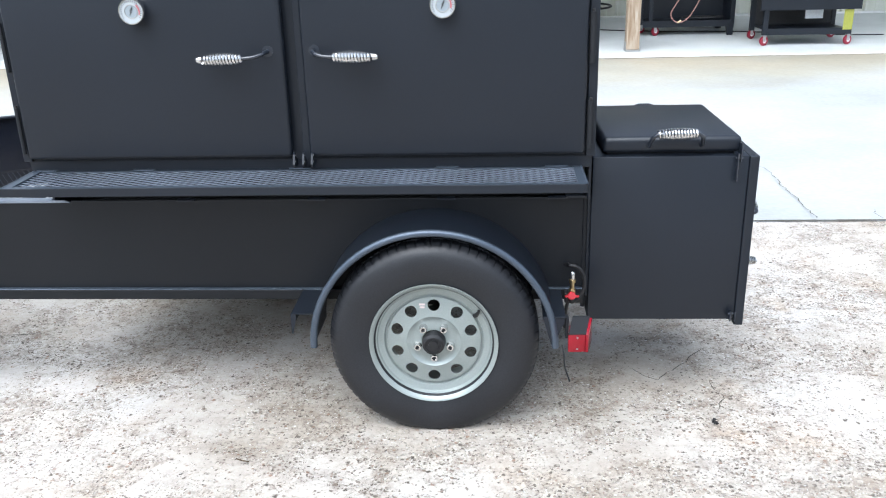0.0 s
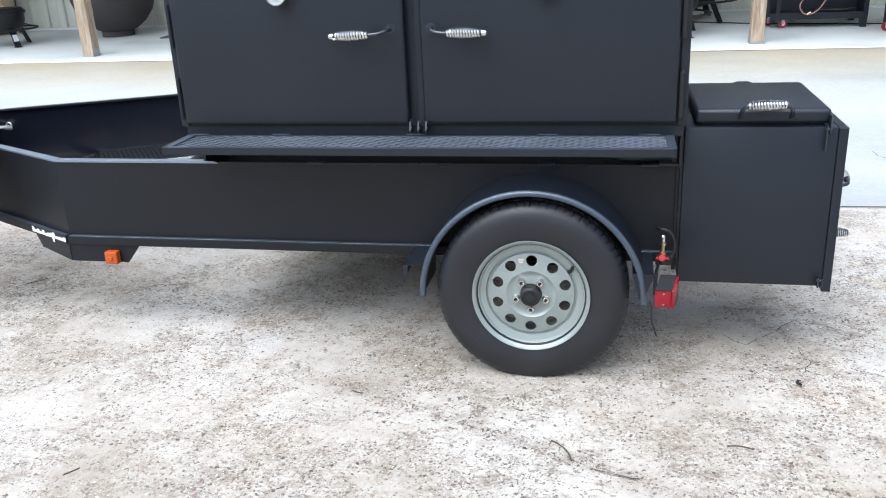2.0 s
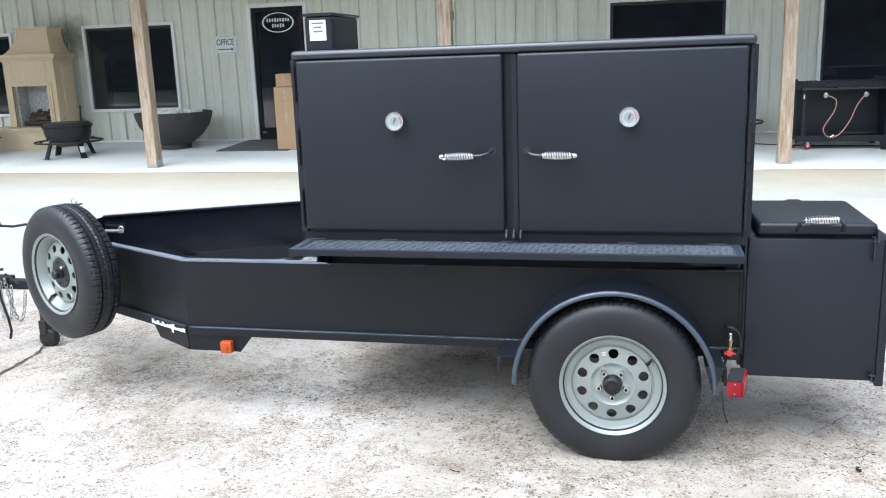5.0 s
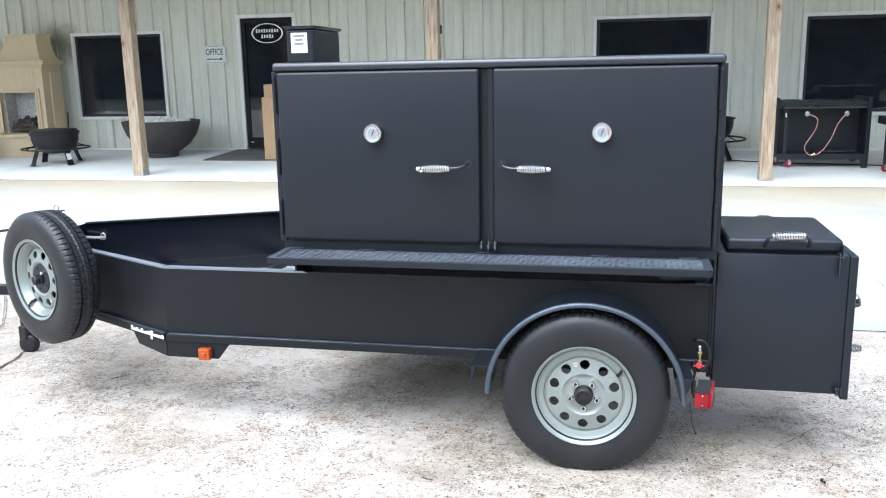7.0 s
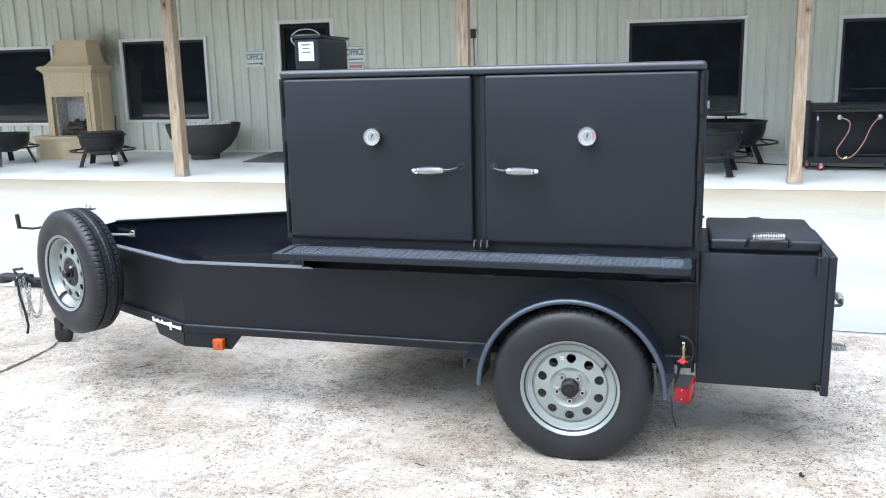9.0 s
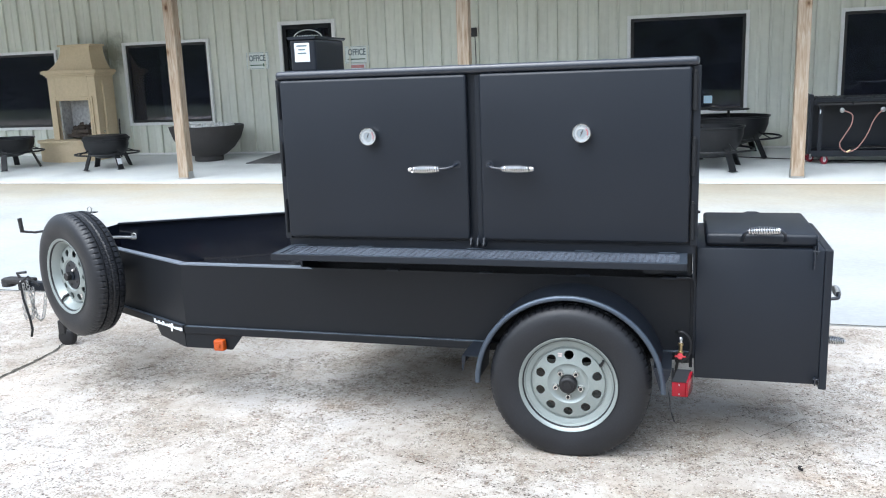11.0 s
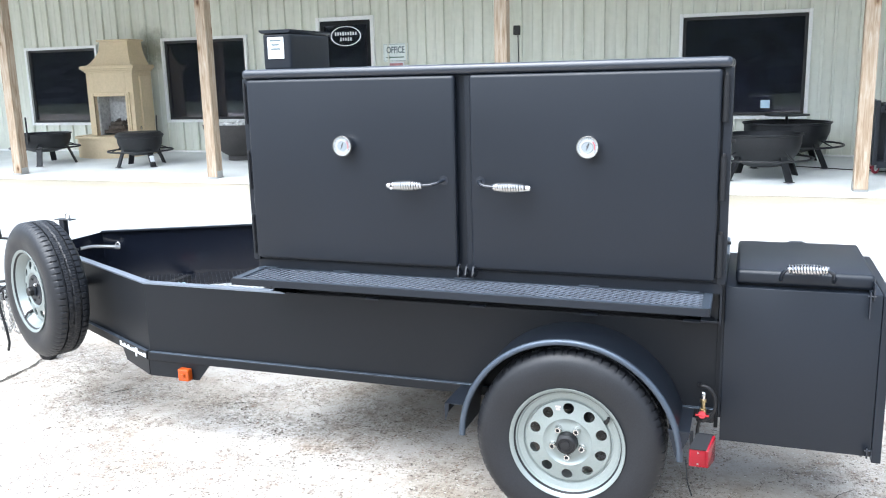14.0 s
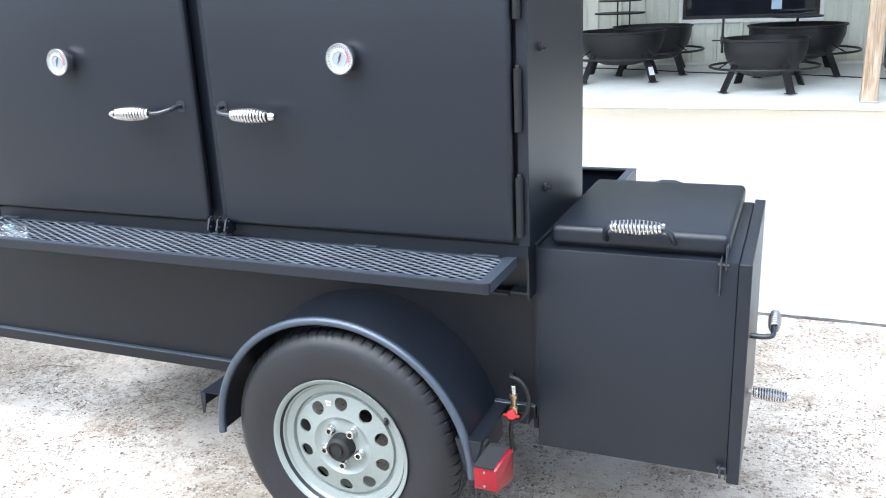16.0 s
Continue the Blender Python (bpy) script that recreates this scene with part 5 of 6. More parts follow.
def smoker_door(x0, x1, gauge_x, pivot, tip):
    d = part("door", boxed(x0, x1, 2.546, 2.5735, 0.934, 1.652, bevel=0.0127, seg=5), BLACK, smoker, "matte black steel door with rounded edges", smooth=True)
    gm = Matrix.Translation((gauge_x, 2.548, 1.397)) @ Matrix.Rotation(radians(90), 4, "X")
    bm = lathe(bmesh.new(), [(0, 0.0), (0.020, 0.0), (0.020, 0.014), (0.034, 0.018), (0.0375, 0.026), (0.0395, 0.036), (0.0395, 0.041), (0.0380, 0.0435), (0.0360, 0.0435), (0.0350, 0.040), (0.0, 0.040)], 40, gm)
    part("gauge_case", outward(bm), CHROME, d, "bright steel thermometer case", smooth=True)
    bm = lathe(bmesh.new(), [(0.0348, 0.0408), (0.0, 0.0408)], 40, gm)
    part("gauge_dial", outward(bm), DIAL, d, "white thermometer dial")
    bm = lathe(bmesh.new(), [(0.0215, 0.0410), (0.0205, 0.0424), (0.0190, 0.0424), (0.0182, 0.0410)], 40, gm)
    part("gauge_middle", outward(lathe(bmesh.new(), [(0.0183, 0.0411), (0.0, 0.0411)], 32, gm)), DIAL_GREY, d, "pale grey middle of the dial")
    part("gauge_ring", outward(bm), ZINC, d, "thin grey ring round the middle of the dial", smooth=True)
    bm = bmesh.new()
    for i in range(22):
        a = radians(-125 + i * 250 / 21)
        q = Matrix.Rotation(-a, 4, "Z")
        vs = [bm.verts.new(gm @ q @ Vector((x, y, 0.0416))) for x, y in ((-0.0010, 0.0280), (0.0010, 0.0280), (0.0010, 0.0325), (-0.0010, 0.0325))]
        bm.faces.new(vs)
    for turn, lo, hi, w in ((-22, -0.012, 0.0165, 0.0013), (-22, 0.004, 0.0125, 0.0030), (35, -0.004, 0.006, 0.0018)):
        vs = [bm.verts.new(gm @ Matrix.Rotation(radians(turn), 4, "Z") @ Vector((x, y, 0.0424 + w * 0.1))) for x, y in ((-w, lo), (w, lo), (w * 0.7, hi), (-w * 0.7, hi))]
        bm.faces.new(vs)
    part("gauge_needle", outward(bm), DIAL_INK, d, "black needle and scale")
    bm = bmesh.new()
    for i in range(8):
        a0, a1 = radians(42 + 70 * i / 8), radians(42 + 70 * (i + 1) / 8)
        vs = [bm.verts.new(gm @ Vector((r * math.sin(a), r * math.cos(a), 0.0412))) for r, a in ((0.0235, a0), (0.0235, a1), (0.0270, a1), (0.0270, a0))]
        bm.faces.new(vs)
    part("gauge_scale", outward(bm), DIAL_RED, d, "red scale band")
    s = 1 if tip > pivot else -1
    bm = tube(bmesh.new(), [(pivot, 2.548, 1.268), (pivot, 2.522, 1.268), (pivot + s * 0.012, 2.502, 1.262), (pivot + s * 0.035, 2.492, 1.256), (pivot + s * 0.065, 2.490, 1.254), (tip - s * 0.006, 2.490, 1.252)], 0.0065, 10)
    lathe(bm, [(0, 0), (0.017, 0), (0.017, 0.003), (0, 0.003)], 20, Matrix.Translation((pivot, 2.5475, 1.268)) @ Matrix.Rotation(radians(90), 4, "X"))
    part("handle_rod", outward(bm), BLACK_GLOSS, d, "black steel handle rod with a round rose", smooth=True)
    part("handle_spring", coil(bmesh.new(), (pivot + s * 0.068, 2.490, 1.254), (tip - s * 0.012, 2.490, 1.252), 12, 0.0175, 0.0115, 0.0040), CHROME, d, "bright coiled spring grip", smooth=True)
    bm = lathe(bmesh.new(), [(0, -0.014), (0.008, -0.012), (0.0115, -0.004), (0.0115, 0.004), (0, 0.006)], 14, Matrix.Translation((tip - s * 0.004, 2.490, 1.252)) @ Matrix.Rotation(radians(-90 * s), 4, "Y"))
    part("handle_tip", outward(bm), CHROME, d, smooth=True)
    return d


smoker_door(-1.318, -0.4435, -0.886, -0.492, -0.690)
smoker_door(-0.3875, 0.486, 0.052, -0.348, -0.153)
for x, hr in ((-1.333, 0.0062), (0.500, 0.0095)):
    for zc in (1.555, 1.29, 1.025):
        h = part("hinge", outward(tube(bmesh.new(), [(x, 2.560, zc - 0.075), (x, 2.560, zc + 0.075)], hr, 10)), MATTE, smoker, "black barrel hinge", smooth=True)
        part("hinge_pin", outward(tube(bmesh.new(), [(x, 2.560, zc + 0.0755), (x, 2.560, zc + 0.084)], 0.005, 8)), DARK_STEEL, h)
for x in (-0.436, -0.406, -0.378):
    bm = bmesh.new()
    prism(bm, [(2.575, 0.902), (2.530, 0.902), (2.522, 0.915), (2.535, 0.945), (2.549, 0.950), (2.549, 0.93), (2.575, 0.92)], x - 0.003, x + 0.003, lambda u, v, w: Vector((w, u, v)))
    tab = part("latch_tab", bm, BLACK, smoker)
    for y, z in ((2.534, 0.922), (2.543, 0.940)):
        part("latch_bolt", outward(tube(bmesh.new(), [(x - 0.0045, y, z), (x + 0.0045, y, z)], 0.0026, 8)), ZINC, tab, "bright latch bolt")
for y, z in ((2.70, 1.405), (2.74, 1.036)):
    bm = lathe(bmesh.new(), [(0, 0), (0.011, 0), (0.011, 0.008), (0.006, 0.009), (0.006, 0.02), (0, 0.021)], 6, Matrix.Translation((0.512, y, z)) @ Matrix.Rotation(radians(90), 4, "Y"))
    part("side_bolt", outward(bm), DARK_STEEL, smoker)
for z in (1.40, 1.02):
    bm = lathe(bmesh.new(), [(0, 0), (0.010, 0), (0.010, 0.008), (0.005, 0.009), (0.005, 0.03), (0, 0.03)], 6, Matrix.Translation((-1.335, 2.72, z)) @ Matrix.Rotation(radians(-90), 4, "Y"))
    part("side_bolt", outward(bm), ZINC, smoker)
# exhaust box on the roof
ex = part("exhaust_box", boxed(-1.335, -1.208, 2.725, 3.075, 1.690, 1.838, bevel=0.010, seg=3), BLACK, smoker, "black rectangular exhaust box")
bm = bmesh.new()
prism(bm, [(-1.335, 1.8385), (-1.208, 1.8385), (-1.200, 1.845), (-1.200, 1.851), (-1.345, 1.851), (-1.345, 1.845)], 2.716, 3.086, lambda u, v, w: Vector((u, w, v)))
part("rim", bm, BLACK, ex)
part("label", boxed(-1.312, -1.236, 2.7225, 2.7245, 1.735, 1.822, bevel=0.001, seg=1), PAPER, ex, "white paper label of unreadable bars")
bm = bmesh.new()
for i, w in enumerate((0.052, 0.036, 0.044)):
    box(bm, -1.274 - w / 2, -1.274 + w / 2, 2.7212, 2.7222, 1.805 - i * 0.017, 1.812 - i * 0.017)
part("label_print", bm, INK, ex)
# shelf
FY, FT, FB = 2.366, 0.887, 0.860  # front, top and foot of the shelf's angle iron
bm = boxed(-1.330, 0.470, FY, FY + 0.005, FB, FT, bevel=0.0012)
bend = [radians(-90 + 15 * k) for k in range(7)]  # the angle iron is bent round the corner
prism(bm, [(0.470 + 0.012 * math.cos(a), FY + 0.012 + 0.012 * math.sin(a)) for a in bend] + [(0.470 + 0.007 * math.cos(a), FY + 0.012 + 0.007 * math.sin(a)) for a in reversed(bend)], FB, FT, lambda u, v, w: Vector((u, v, w)))
shelf = part("shelf", bm, BLACK, smoker, "black steel shelf frame with expanded mesh")
bm = boxed(-1.330, -1.325, FY + 0.0055, 2.588, FB, FT)
box(bm, 0.477, 0.482, FY + 0.0122, 2.588, FB, FT)
prism(bm, [(-1.3245, FY + 0.0055), (0.4765, FY + 0.0055), (0.452, FY + 0.025), (-1.300, FY + 0.025)], FT - 0.005, FT - 0.001, lambda u, v, w: Vector((u, v, w)))
prism(bm, [(-1.3245, FY + 0.006), (-1.300, FY + 0.0255), (-1.300, 2.588), (-1.3245, 2.588)], FT - 0.005, FT - 0.001, lambda u, v, w: Vector((u, v, w)))
prism(bm, [(0.4765, FY + 0.006), (0.452, FY + 0.0255), (0.452, 2.588), (0.4765, 2.588)], FT - 0.005, FT - 0.001, lambda u, v, w: Vector((u, v, w)))
box(bm, -1.299, 0.451, 2.572, 2.588, FT - 0.007, FT - 0.003)
# sky sheen on the frame is part of its colour
part("shelf_frame", bm, SHEEN_BLACK, shelf, "angle iron frame with sky sheen in its colour")
part("shelf_mesh", diagonal_mesh(bmesh.new(), -1.302, 0.454, FY + 0.022, 2.574, FT - 0.0065), MESH_STEEL, shelf, "expanded steel mesh", kind="stuff")
for x in (-1.28, -0.95, -0.43, 0.05, 0.40):
    part("shelf_tab", boxed(x - 0.036, x + 0.036, 2.570, 2.584, FT, FT + 0.0025, bevel=0.0008), SHEEN_BLACK, shelf)
for x in (-0.85, -0.40, 0.04, 0.41):
    part("shelf_spacer", boxed(x - 0.03, x + 0.03, 2.635, 2.66, 0.7585, 0.764), BLACK, shelf)
# recessed base of the cabinet on the trailer floor
# plates added to keep bright ground from showing through the gap below the cabinet
part("closing_plate", boxed(0.485, 0.5, 2.668, 2.849, 0.4525, 0.8795), BLACK, smoker)
part("closing_plate", boxed(0.505, 0.5122, 2.592, 2.6675, 0.7685, 0.8795), BLACK, smoker)
part("closing_plate", boxed(0.30, 0.5045, 2.690, 2.696, 0.7685, 0.8795), BLACK, smoker)
part("closing_plate", boxed(-1.33, -1.322, 2.668, 3.15, 0.60, 0.8795), BLACK, smoker)
for z0 in (1.575, 1.205, 0.945):
    part("hinge_slot", boxed(0.5105, 0.5135, 2.5755, 2.583, z0, z0 + 0.068), HOSE, smoker, "dark slot beside a hinge")
part("base_frame", boxed(-1.32, 0.495, 2.85, 3.15, 0.4525, 0.8795), DARK_STEEL, smoker, "dark recessed base under the cabinet")

# ---- firebox ----
fire = thing("firebox", (0.5125, 2.95, 0.33), "matte black steel firebox with a hinged lid, bolted to the smoker", "firebox", s=(0.94, 1.0, 0.985), place=(0.5125, 2.955, 0.317))
part("body", boxed(0.522, 1.053, 2.622, 3.22, 0.338, 0.924, bevel=0.004, seg=2), BLACK, fire, smooth=True)
part("rear_door", boxed(1.0532, 1.086, 2.617, 3.26, 0.318, 0.924, bevel=0.004), BLACK, fire, "thick black steel door plate")
lid = part("lid", boxed(0.556, 1.028, 2.640, 3.19, 0.931, 0.985, bevel=0.016, seg=4), BLACK, fire, "black steel lid with rounded edges", smooth=True)
part("lid_gasket", boxed(0.575, 1.01, 2.665, 3.17, 0.9242, 0.9305), HOSE, fire)
bm = tube(bmesh.new(), [(0.712, 2.642, 0.955), (0.712, 2.618, 0.968), (0.718, 2.598, 0.992), (0.730, 2.592, 1.004), (0.870, 2.592, 1.006), (0.884, 2.598, 0.994), (0.890, 2.618, 0.970), (0.890, 2.642, 0.957)], 0.0075, 10)
part("handle_rod", outward(bm), BLACK_GLOSS, lid, smooth=True)
part("handle_spring", coil(bmesh.new(), (0.734, 2.592, 1.004), (0.866, 2.592, 1.006), 13, 0.0170, 0.0115, 0.0040), CHROME, lid, "bright coiled spring grip", smooth=True)
part("lid_hinge", outward(tube(bmesh.new(), [(0.735, 3.19, 0.966), (0.75, 3.19, 0.968), (0.77, 3.19, 0.970), (0.81, 3.19, 0.970), (0.83, 3.19, 0.968), (0.845, 3.19, 0.966)], [0.006, 0.014, 0.019, 0.019, 0.014, 0.006], 14)), BLACK, lid, smooth=True)
bm = boxed(1.008, 1.0125, 2.604, 2.645, 0.842, 0.935, bevel=0.001)
box(bm, 1.020, 1.0245, 2.612, 2.655, 0.905, 0.965, bevel=0.001)
tube(bm, [(1.003, 2.618, 0.918), (1.029, 2.618, 0.918)], 0.0035, 8)
part("latch", outward(bm), BLACK_GLOSS, fire)
bm = boxed(1.033, 1.039, 2.604, 2.646, 0.338, 0.374, bevel=0.001)
box(bm, 1.049, 1.0525, 2.600, 2.606, 0.338, 0.374, bevel=0.001)
tube(bm, [(1.028, 2.612, 0.365), (1.052, 2.612, 0.365)], 0.004, 8)
part("latch", outward(bm), BLACK_GLOSS, fire)
# rear door hardware
bm = tube(bmesh.new(), eased([(1.086, 2.76, 0.682), (1.120, 2.76, 0.682), (1.140, 2.768, 0.684), (1.144, 2.790, 0.690), (1.144, 2.895, 0.700)], 4), 0.0075, 10)
part("door_handle", outward(bm), BLACK_GLOSS, fire, smooth=True)
part("handle_grip", coil(bmesh.new(), (1.144, 2.800, 0.691), (1.144, 2.888, 0.699), 9, 0.0145, 0.0105, 0.0036), ZINC, fire, "coiled spring grip", smooth=True)
bm = tube(bmesh.new(), [(1.086, 2.88, 0.462), (1.202, 2.88, 0.455)], 0.006, 8)
part("damper_rod", outward(bm), ZINC, fire)
part("damper_spring", coil(bmesh.new(), (1.10, 2.88, 0.461), (1.196, 2.88, 0.456), 13, 0.016, 0.011, 0.0034), CHROME, fire, "bright coiled spring grip", smooth=True)
part("joint_plate", boxed(0.5125, 0.5215, 2.64, 3.15, 0.42, 0.93), BLACK, fire)


# ---- things on the porch ----
def splay_leg(bm, ang, r0, z0, r1, z1, w=0.055, t=0.012):
    """A flat bar that leans outwards, from (r0, z0) down to (r1, z1)."""
    c, s = math.cos(ang), math.sin(ang)
    pts = [(r0 - t, z0), (r0 + t, z0), (r1 + t, z1), (r1 - t, z1)]
    prism(bm, pts, -w / 2, w / 2, lambda u, v, q: Vector((u * c - q * s, u * s + q * c, v)))
    prism(bm, [(r1 - 0.035, z1 - 0.006), (r1 + 0.035, z1 - 0.006), (r1 + 0.035, z1), (r1 - 0.035, z1)], -w / 2 - 0.008, w / 2 + 0.008, lambda u, v, q: Vector((u * c - q * s, u * s + q * c, v)))
    return bm


def fire_pit(x, y, d, rim, turn, label, legs=4, rail=1.30, lid=False, pole=None, grill=False, tower=False, tag=None, deep=1.35):
    z = porch_z(y)
    h = rim - z
    e = thing("fire_pit", (0, 0, 0), label, "fire pit", "fire pits on the porch", place=(x, y, z))
    R = d / 2
    prof = [(R * 1.03, h + 0.006), (R * 1.03, h - 0.012)] + [(R * f, h - q * deep) for f, q in ((0.99, 0.014), (0.98, 0.085), (0.91, 0.16), (0.74, 0.235), (0.42, 0.28), (0, 0.29))]
    inner = [(R * f, h - q * deep) for f, q in ((0, 0.28), (0.40, 0.27), (0.72, 0.225), (0.89, 0.155), (0.965, 0.08))] + [(R * 0.97, h + 0.006)]
    part("bowl", outward(lathe(bmesh.new(), prof + inner, 40, closed=True)), PIT, e, smooth=True)
    ro, zr = R * rail, h - 0.21 * deep
    ring = part("ring_rail", outward(tube(bmesh.new(), [(ro * math.cos(i * math.tau / 40), ro * math.sin(i * math.tau / 40), zr) for i in range(40)], 0.013, 8, closed=True)), PIT, e, "round tube foot rail", smooth=True)
    for k in range(legs):
        a = turn + k * math.tau / legs
        part("leg", splay_leg(bmesh.new(), a, R * 0.80, h - 0.17 * deep, R * 1.12, 0.006, 0.085), PIT, e)
        c, s = math.cos(a), math.sin(a)
        part("stay", outward(tube(bmesh.new(), [(R * 0.92 * c, R * 0.92 * s, h - 0.15 * deep), (ro * c, ro * s, zr)], 0.008, 6)), PIT, ring)
    if lid:
        part("lid", outward(lathe(bmesh.new(), [(R * 1.07, h + 0.012), (R * 1.07, h + 0.03), (R * 0.98, h + 0.055), (R * 0.93, h + 0.075), (0, h + 0.085), (0, h + 0.02)], 40)), PIT, e, "flat steel lid", smooth=True)
    if pole:
        a, top = pole
        c, s = math.cos(a) * R * 1.03, math.sin(a) * R * 1.03
        part("grill_pole", outward(tube(bmesh.new(), [(c, s, h - 0.15), (c, s, h + top)], 0.013, 8)), PIT, e)
        bm = tube(bmesh.new(), [(c, s, h - 0.02), (c * 1.25, s * 1.25, h - 0.02)], 0.007, 6)
        part("pole_clamp", outward(tube(bm, [(c, s, h - 0.05), (c, s, h + 0.02)], 0.022, 8)), DARK_STEEL, e)
    if grill:
        part("grill_stem", outward(tube(bmesh.new(), [(0, 0.1, h - 0.2), (0, 0.1, h + 0.085)], 0.016, 8)), PIT, e)
        part("grill_plate", outward(lathe(bmesh.new(), [(0, 0.078), (R * 0.52, 0.078), (R * 0.52, 0.093), (0, 0.093)], 32, Matrix.Translation((0, 0.1, h)))), PIT, e, "round swivel grill plate")
    if tower:
        for dx in (-0.05, 0.10):
            part("tower_rod", outward(tube(bmesh.new(), [(dx - 0.4, 0.1, h - 0.1), (dx - 0.4, 0.1, h + 0.42)], 0.010, 8)), PIT, e)
        for dz, r in ((0.15, 0.31), (0.30, 0.26)):
            part("tower_grate", outward(lathe(bmesh.new(), [(0, 0), (r, 0), (r, 0.018), (0, 0.018)], 32, Matrix.Translation((-0.42, 0.1, h + dz)))), PIT, e, "round cooking grate")
    if tag:
        a = turn + tag * math.tau / legs
        c, s = math.cos(a), math.sin(a)
        bm = bmesh.new()
        prism(bm, [(-0.036, 0.08), (0.036, 0.08), (0.036, 0.17), (-0.036, 0.17)], 0.016, 0.019, lambda u, v, w: Vector(((R * 1.12 - (R * 0.32) * (v / (h - 0.16)) + w) * c - u * s, (R * 1.12 - (R * 0.32) * (v / (h - 0.16)) + w) * s + u * c, v)))
        part("price_tag", bm, PAPER, e, "white price tag")
    return e


fire_pit(-8.38, 10.55, 0.68, 0.82, radians(-115), "black steel fire pit with a lid and round rail", 4, 1.42, lid=True, tag=1, deep=1.0)
fire_pit(-10.30, 10.58, 0.82, 0.87, radians(-60), "black steel fire pit with a grill pole and round rail", 4, pole=(radians(-80), 0.28), deep=1.05)
fire_pit(0.74, 10.27, 0.84, 0.885, radians(-53), "black steel fire pit with a side pole on splayed legs", 4, pole=(radians(178), 0.22))
fire_pit(1.02, 11.38, 1.05, 0.95, radians(-40), "large black steel fire pit with a raised grill plate", 4, grill=True)
fire_pit(-0.90, 10.98, 1.00, 0.945, radians(-38), "wide black steel fire pit with a price tag on one leg", 4, tag=4)
fire_pit(-0.62, 11.50, 0.94, 0.965, radians(-38), "black steel fire pit with a tower of round grates", 4, tower=True)

# cast bowl with rocks
bowl = thing("fire_bowl", (0, 0, 0), "dark round cast fire bowl filled with pale rocks", "fire bowl", s=(1.0, 1.0, 0.97), place=(-7.05, 11.36, porch_z(11.36)))
part("bowl", outward(lathe(bmesh.new(), [(0, 0.0), (0.23, 0.0), (0.23, 0.08), (0.28, 0.10), (0.42, 0.21), (0.53, 0.36), (0.585, 0.52), (0.595, 0.58), (0.565, 0.585), (0.54, 0.54), (0.52, 0.52), (0, 0.51)], 56)), BOWL, bowl, smooth=True)
for i in range(44):
    a, r = random.random() * math.tau, 0.42 * math.sqrt(random.random())
    bm = bmesh.new()
    bmesh.ops.create_icosphere(bm, subdivisions=1, radius=0.036 + 0.040 * random.random())
    for v in bm.verts:
        v.co *= 0.75 + 0.5 * random.random()
        v.co.z *= 0.75
        v.co += Vector((r * math.cos(a), r * math.sin(a), 0.600 - 0.09 * r))
    part("rock", bm, ROCK, bowl)

# outdoor fireplace
fp = thing("outdoor_fireplace", (-9.2, 11.9, 0.5925), "tan cast-stone outdoor fireplace with a curved hearth", "fireplace", s=(1.09, 0.735, 0.979), place=(-9.67, 11.77, 0.43))
zb = 0.56


def hearth_outline(x0, x1, y0, y1, r, n=8):
    pts = [(x1, y1), (x0, y1)]
    pts += [(x0 + r - r * math.cos(i * math.pi / 2 / n), y0 + r - r * math.sin(i * math.pi / 2 / n)) for i in range(n + 1)]
    pts += [(x1 - r + r * math.sin(i * math.pi / 2 / n), y0 + r - r * math.cos(i * math.pi / 2 / n)) for i in range(n + 1)]
    return pts


part("hearth", prism(bmesh.new(), hearth_outline(-9.94, -8.78, 11.14, 12.30, 0.56), zb - 0.03, 0.885, lambda u, v, w: Vector((u, v, w))), TAN_STONE, fp, smooth=True)
part("hearth_top", prism(bmesh.new(), hearth_outline(-9.975, -8.745, 11.09, 12.30, 0.60), 0.886, 0.93, lambda u, v, w: Vector((u, v, w))), TAN_STONE, fp, smooth=True)
XL, XR, YF, YB = -9.68, -8.80, 11.60, 12.28
ox0, ox1, oz1 = -9.54, -8.94, 1.61
bm = boxed(XL, ox0, YF, YB, 0.931, 2.02, bevel=0.008)
part("jamb", bm, TAN_STONE, fp)
part("jamb", boxed(ox1, XR, YF, YB, 0.931, 2.02, bevel=0.008), TAN_STONE, fp)
part("lintel", boxed(ox0, ox1, YF + 0.001, YB, oz1, 2.02), TAN_STONE, fp)
for k in range(2):
    y0, w = YF - 0.035 + 0.014 * k, 0.07 - 0.03 * k
    part("surround", boxed(ox0 - w, ox0 - 0.002, y0 - 0.028 * k, YF, 0.932, oz1 + w, bevel=0.005), TAN_STONE, fp, "stepped stone surround")
    part("surround", boxed(ox1 + 0.002, ox1 + w, y0 - 0.028 * k, YF, 0.932, oz1 + w, bevel=0.005), TAN_STONE, fp, "stepped stone surround")
    part("surround", boxed(ox0 - 0.001, ox1 + 0.001, y0 - 0.028 * k, YF, oz1 + 0.002, oz1 + w, bevel=0.005), TAN_STONE, fp, "stepped stone surround")
part("side_pilaster", boxed(XR + 0.001, XR + 0.035, YF + 0.22, YB - 0.15, 0.94, 1.95, bevel=0.006), TAN_STONE, fp)
bm = bmesh.new()
for i, (o, z0, z1) in enumerate(((0.02, 2.02, 2.05), (0.045, 2.05, 2.08), (0.075, 2.08, 2.125), (0.06, 2.125, 2.14))):
    box(bm, XL - o, XR + o, YF - o, YB, z0 + 0.0005, z1, bevel=0.006)
part("mantel", bm, TAN_STONE, fp, "moulded stone mantel")
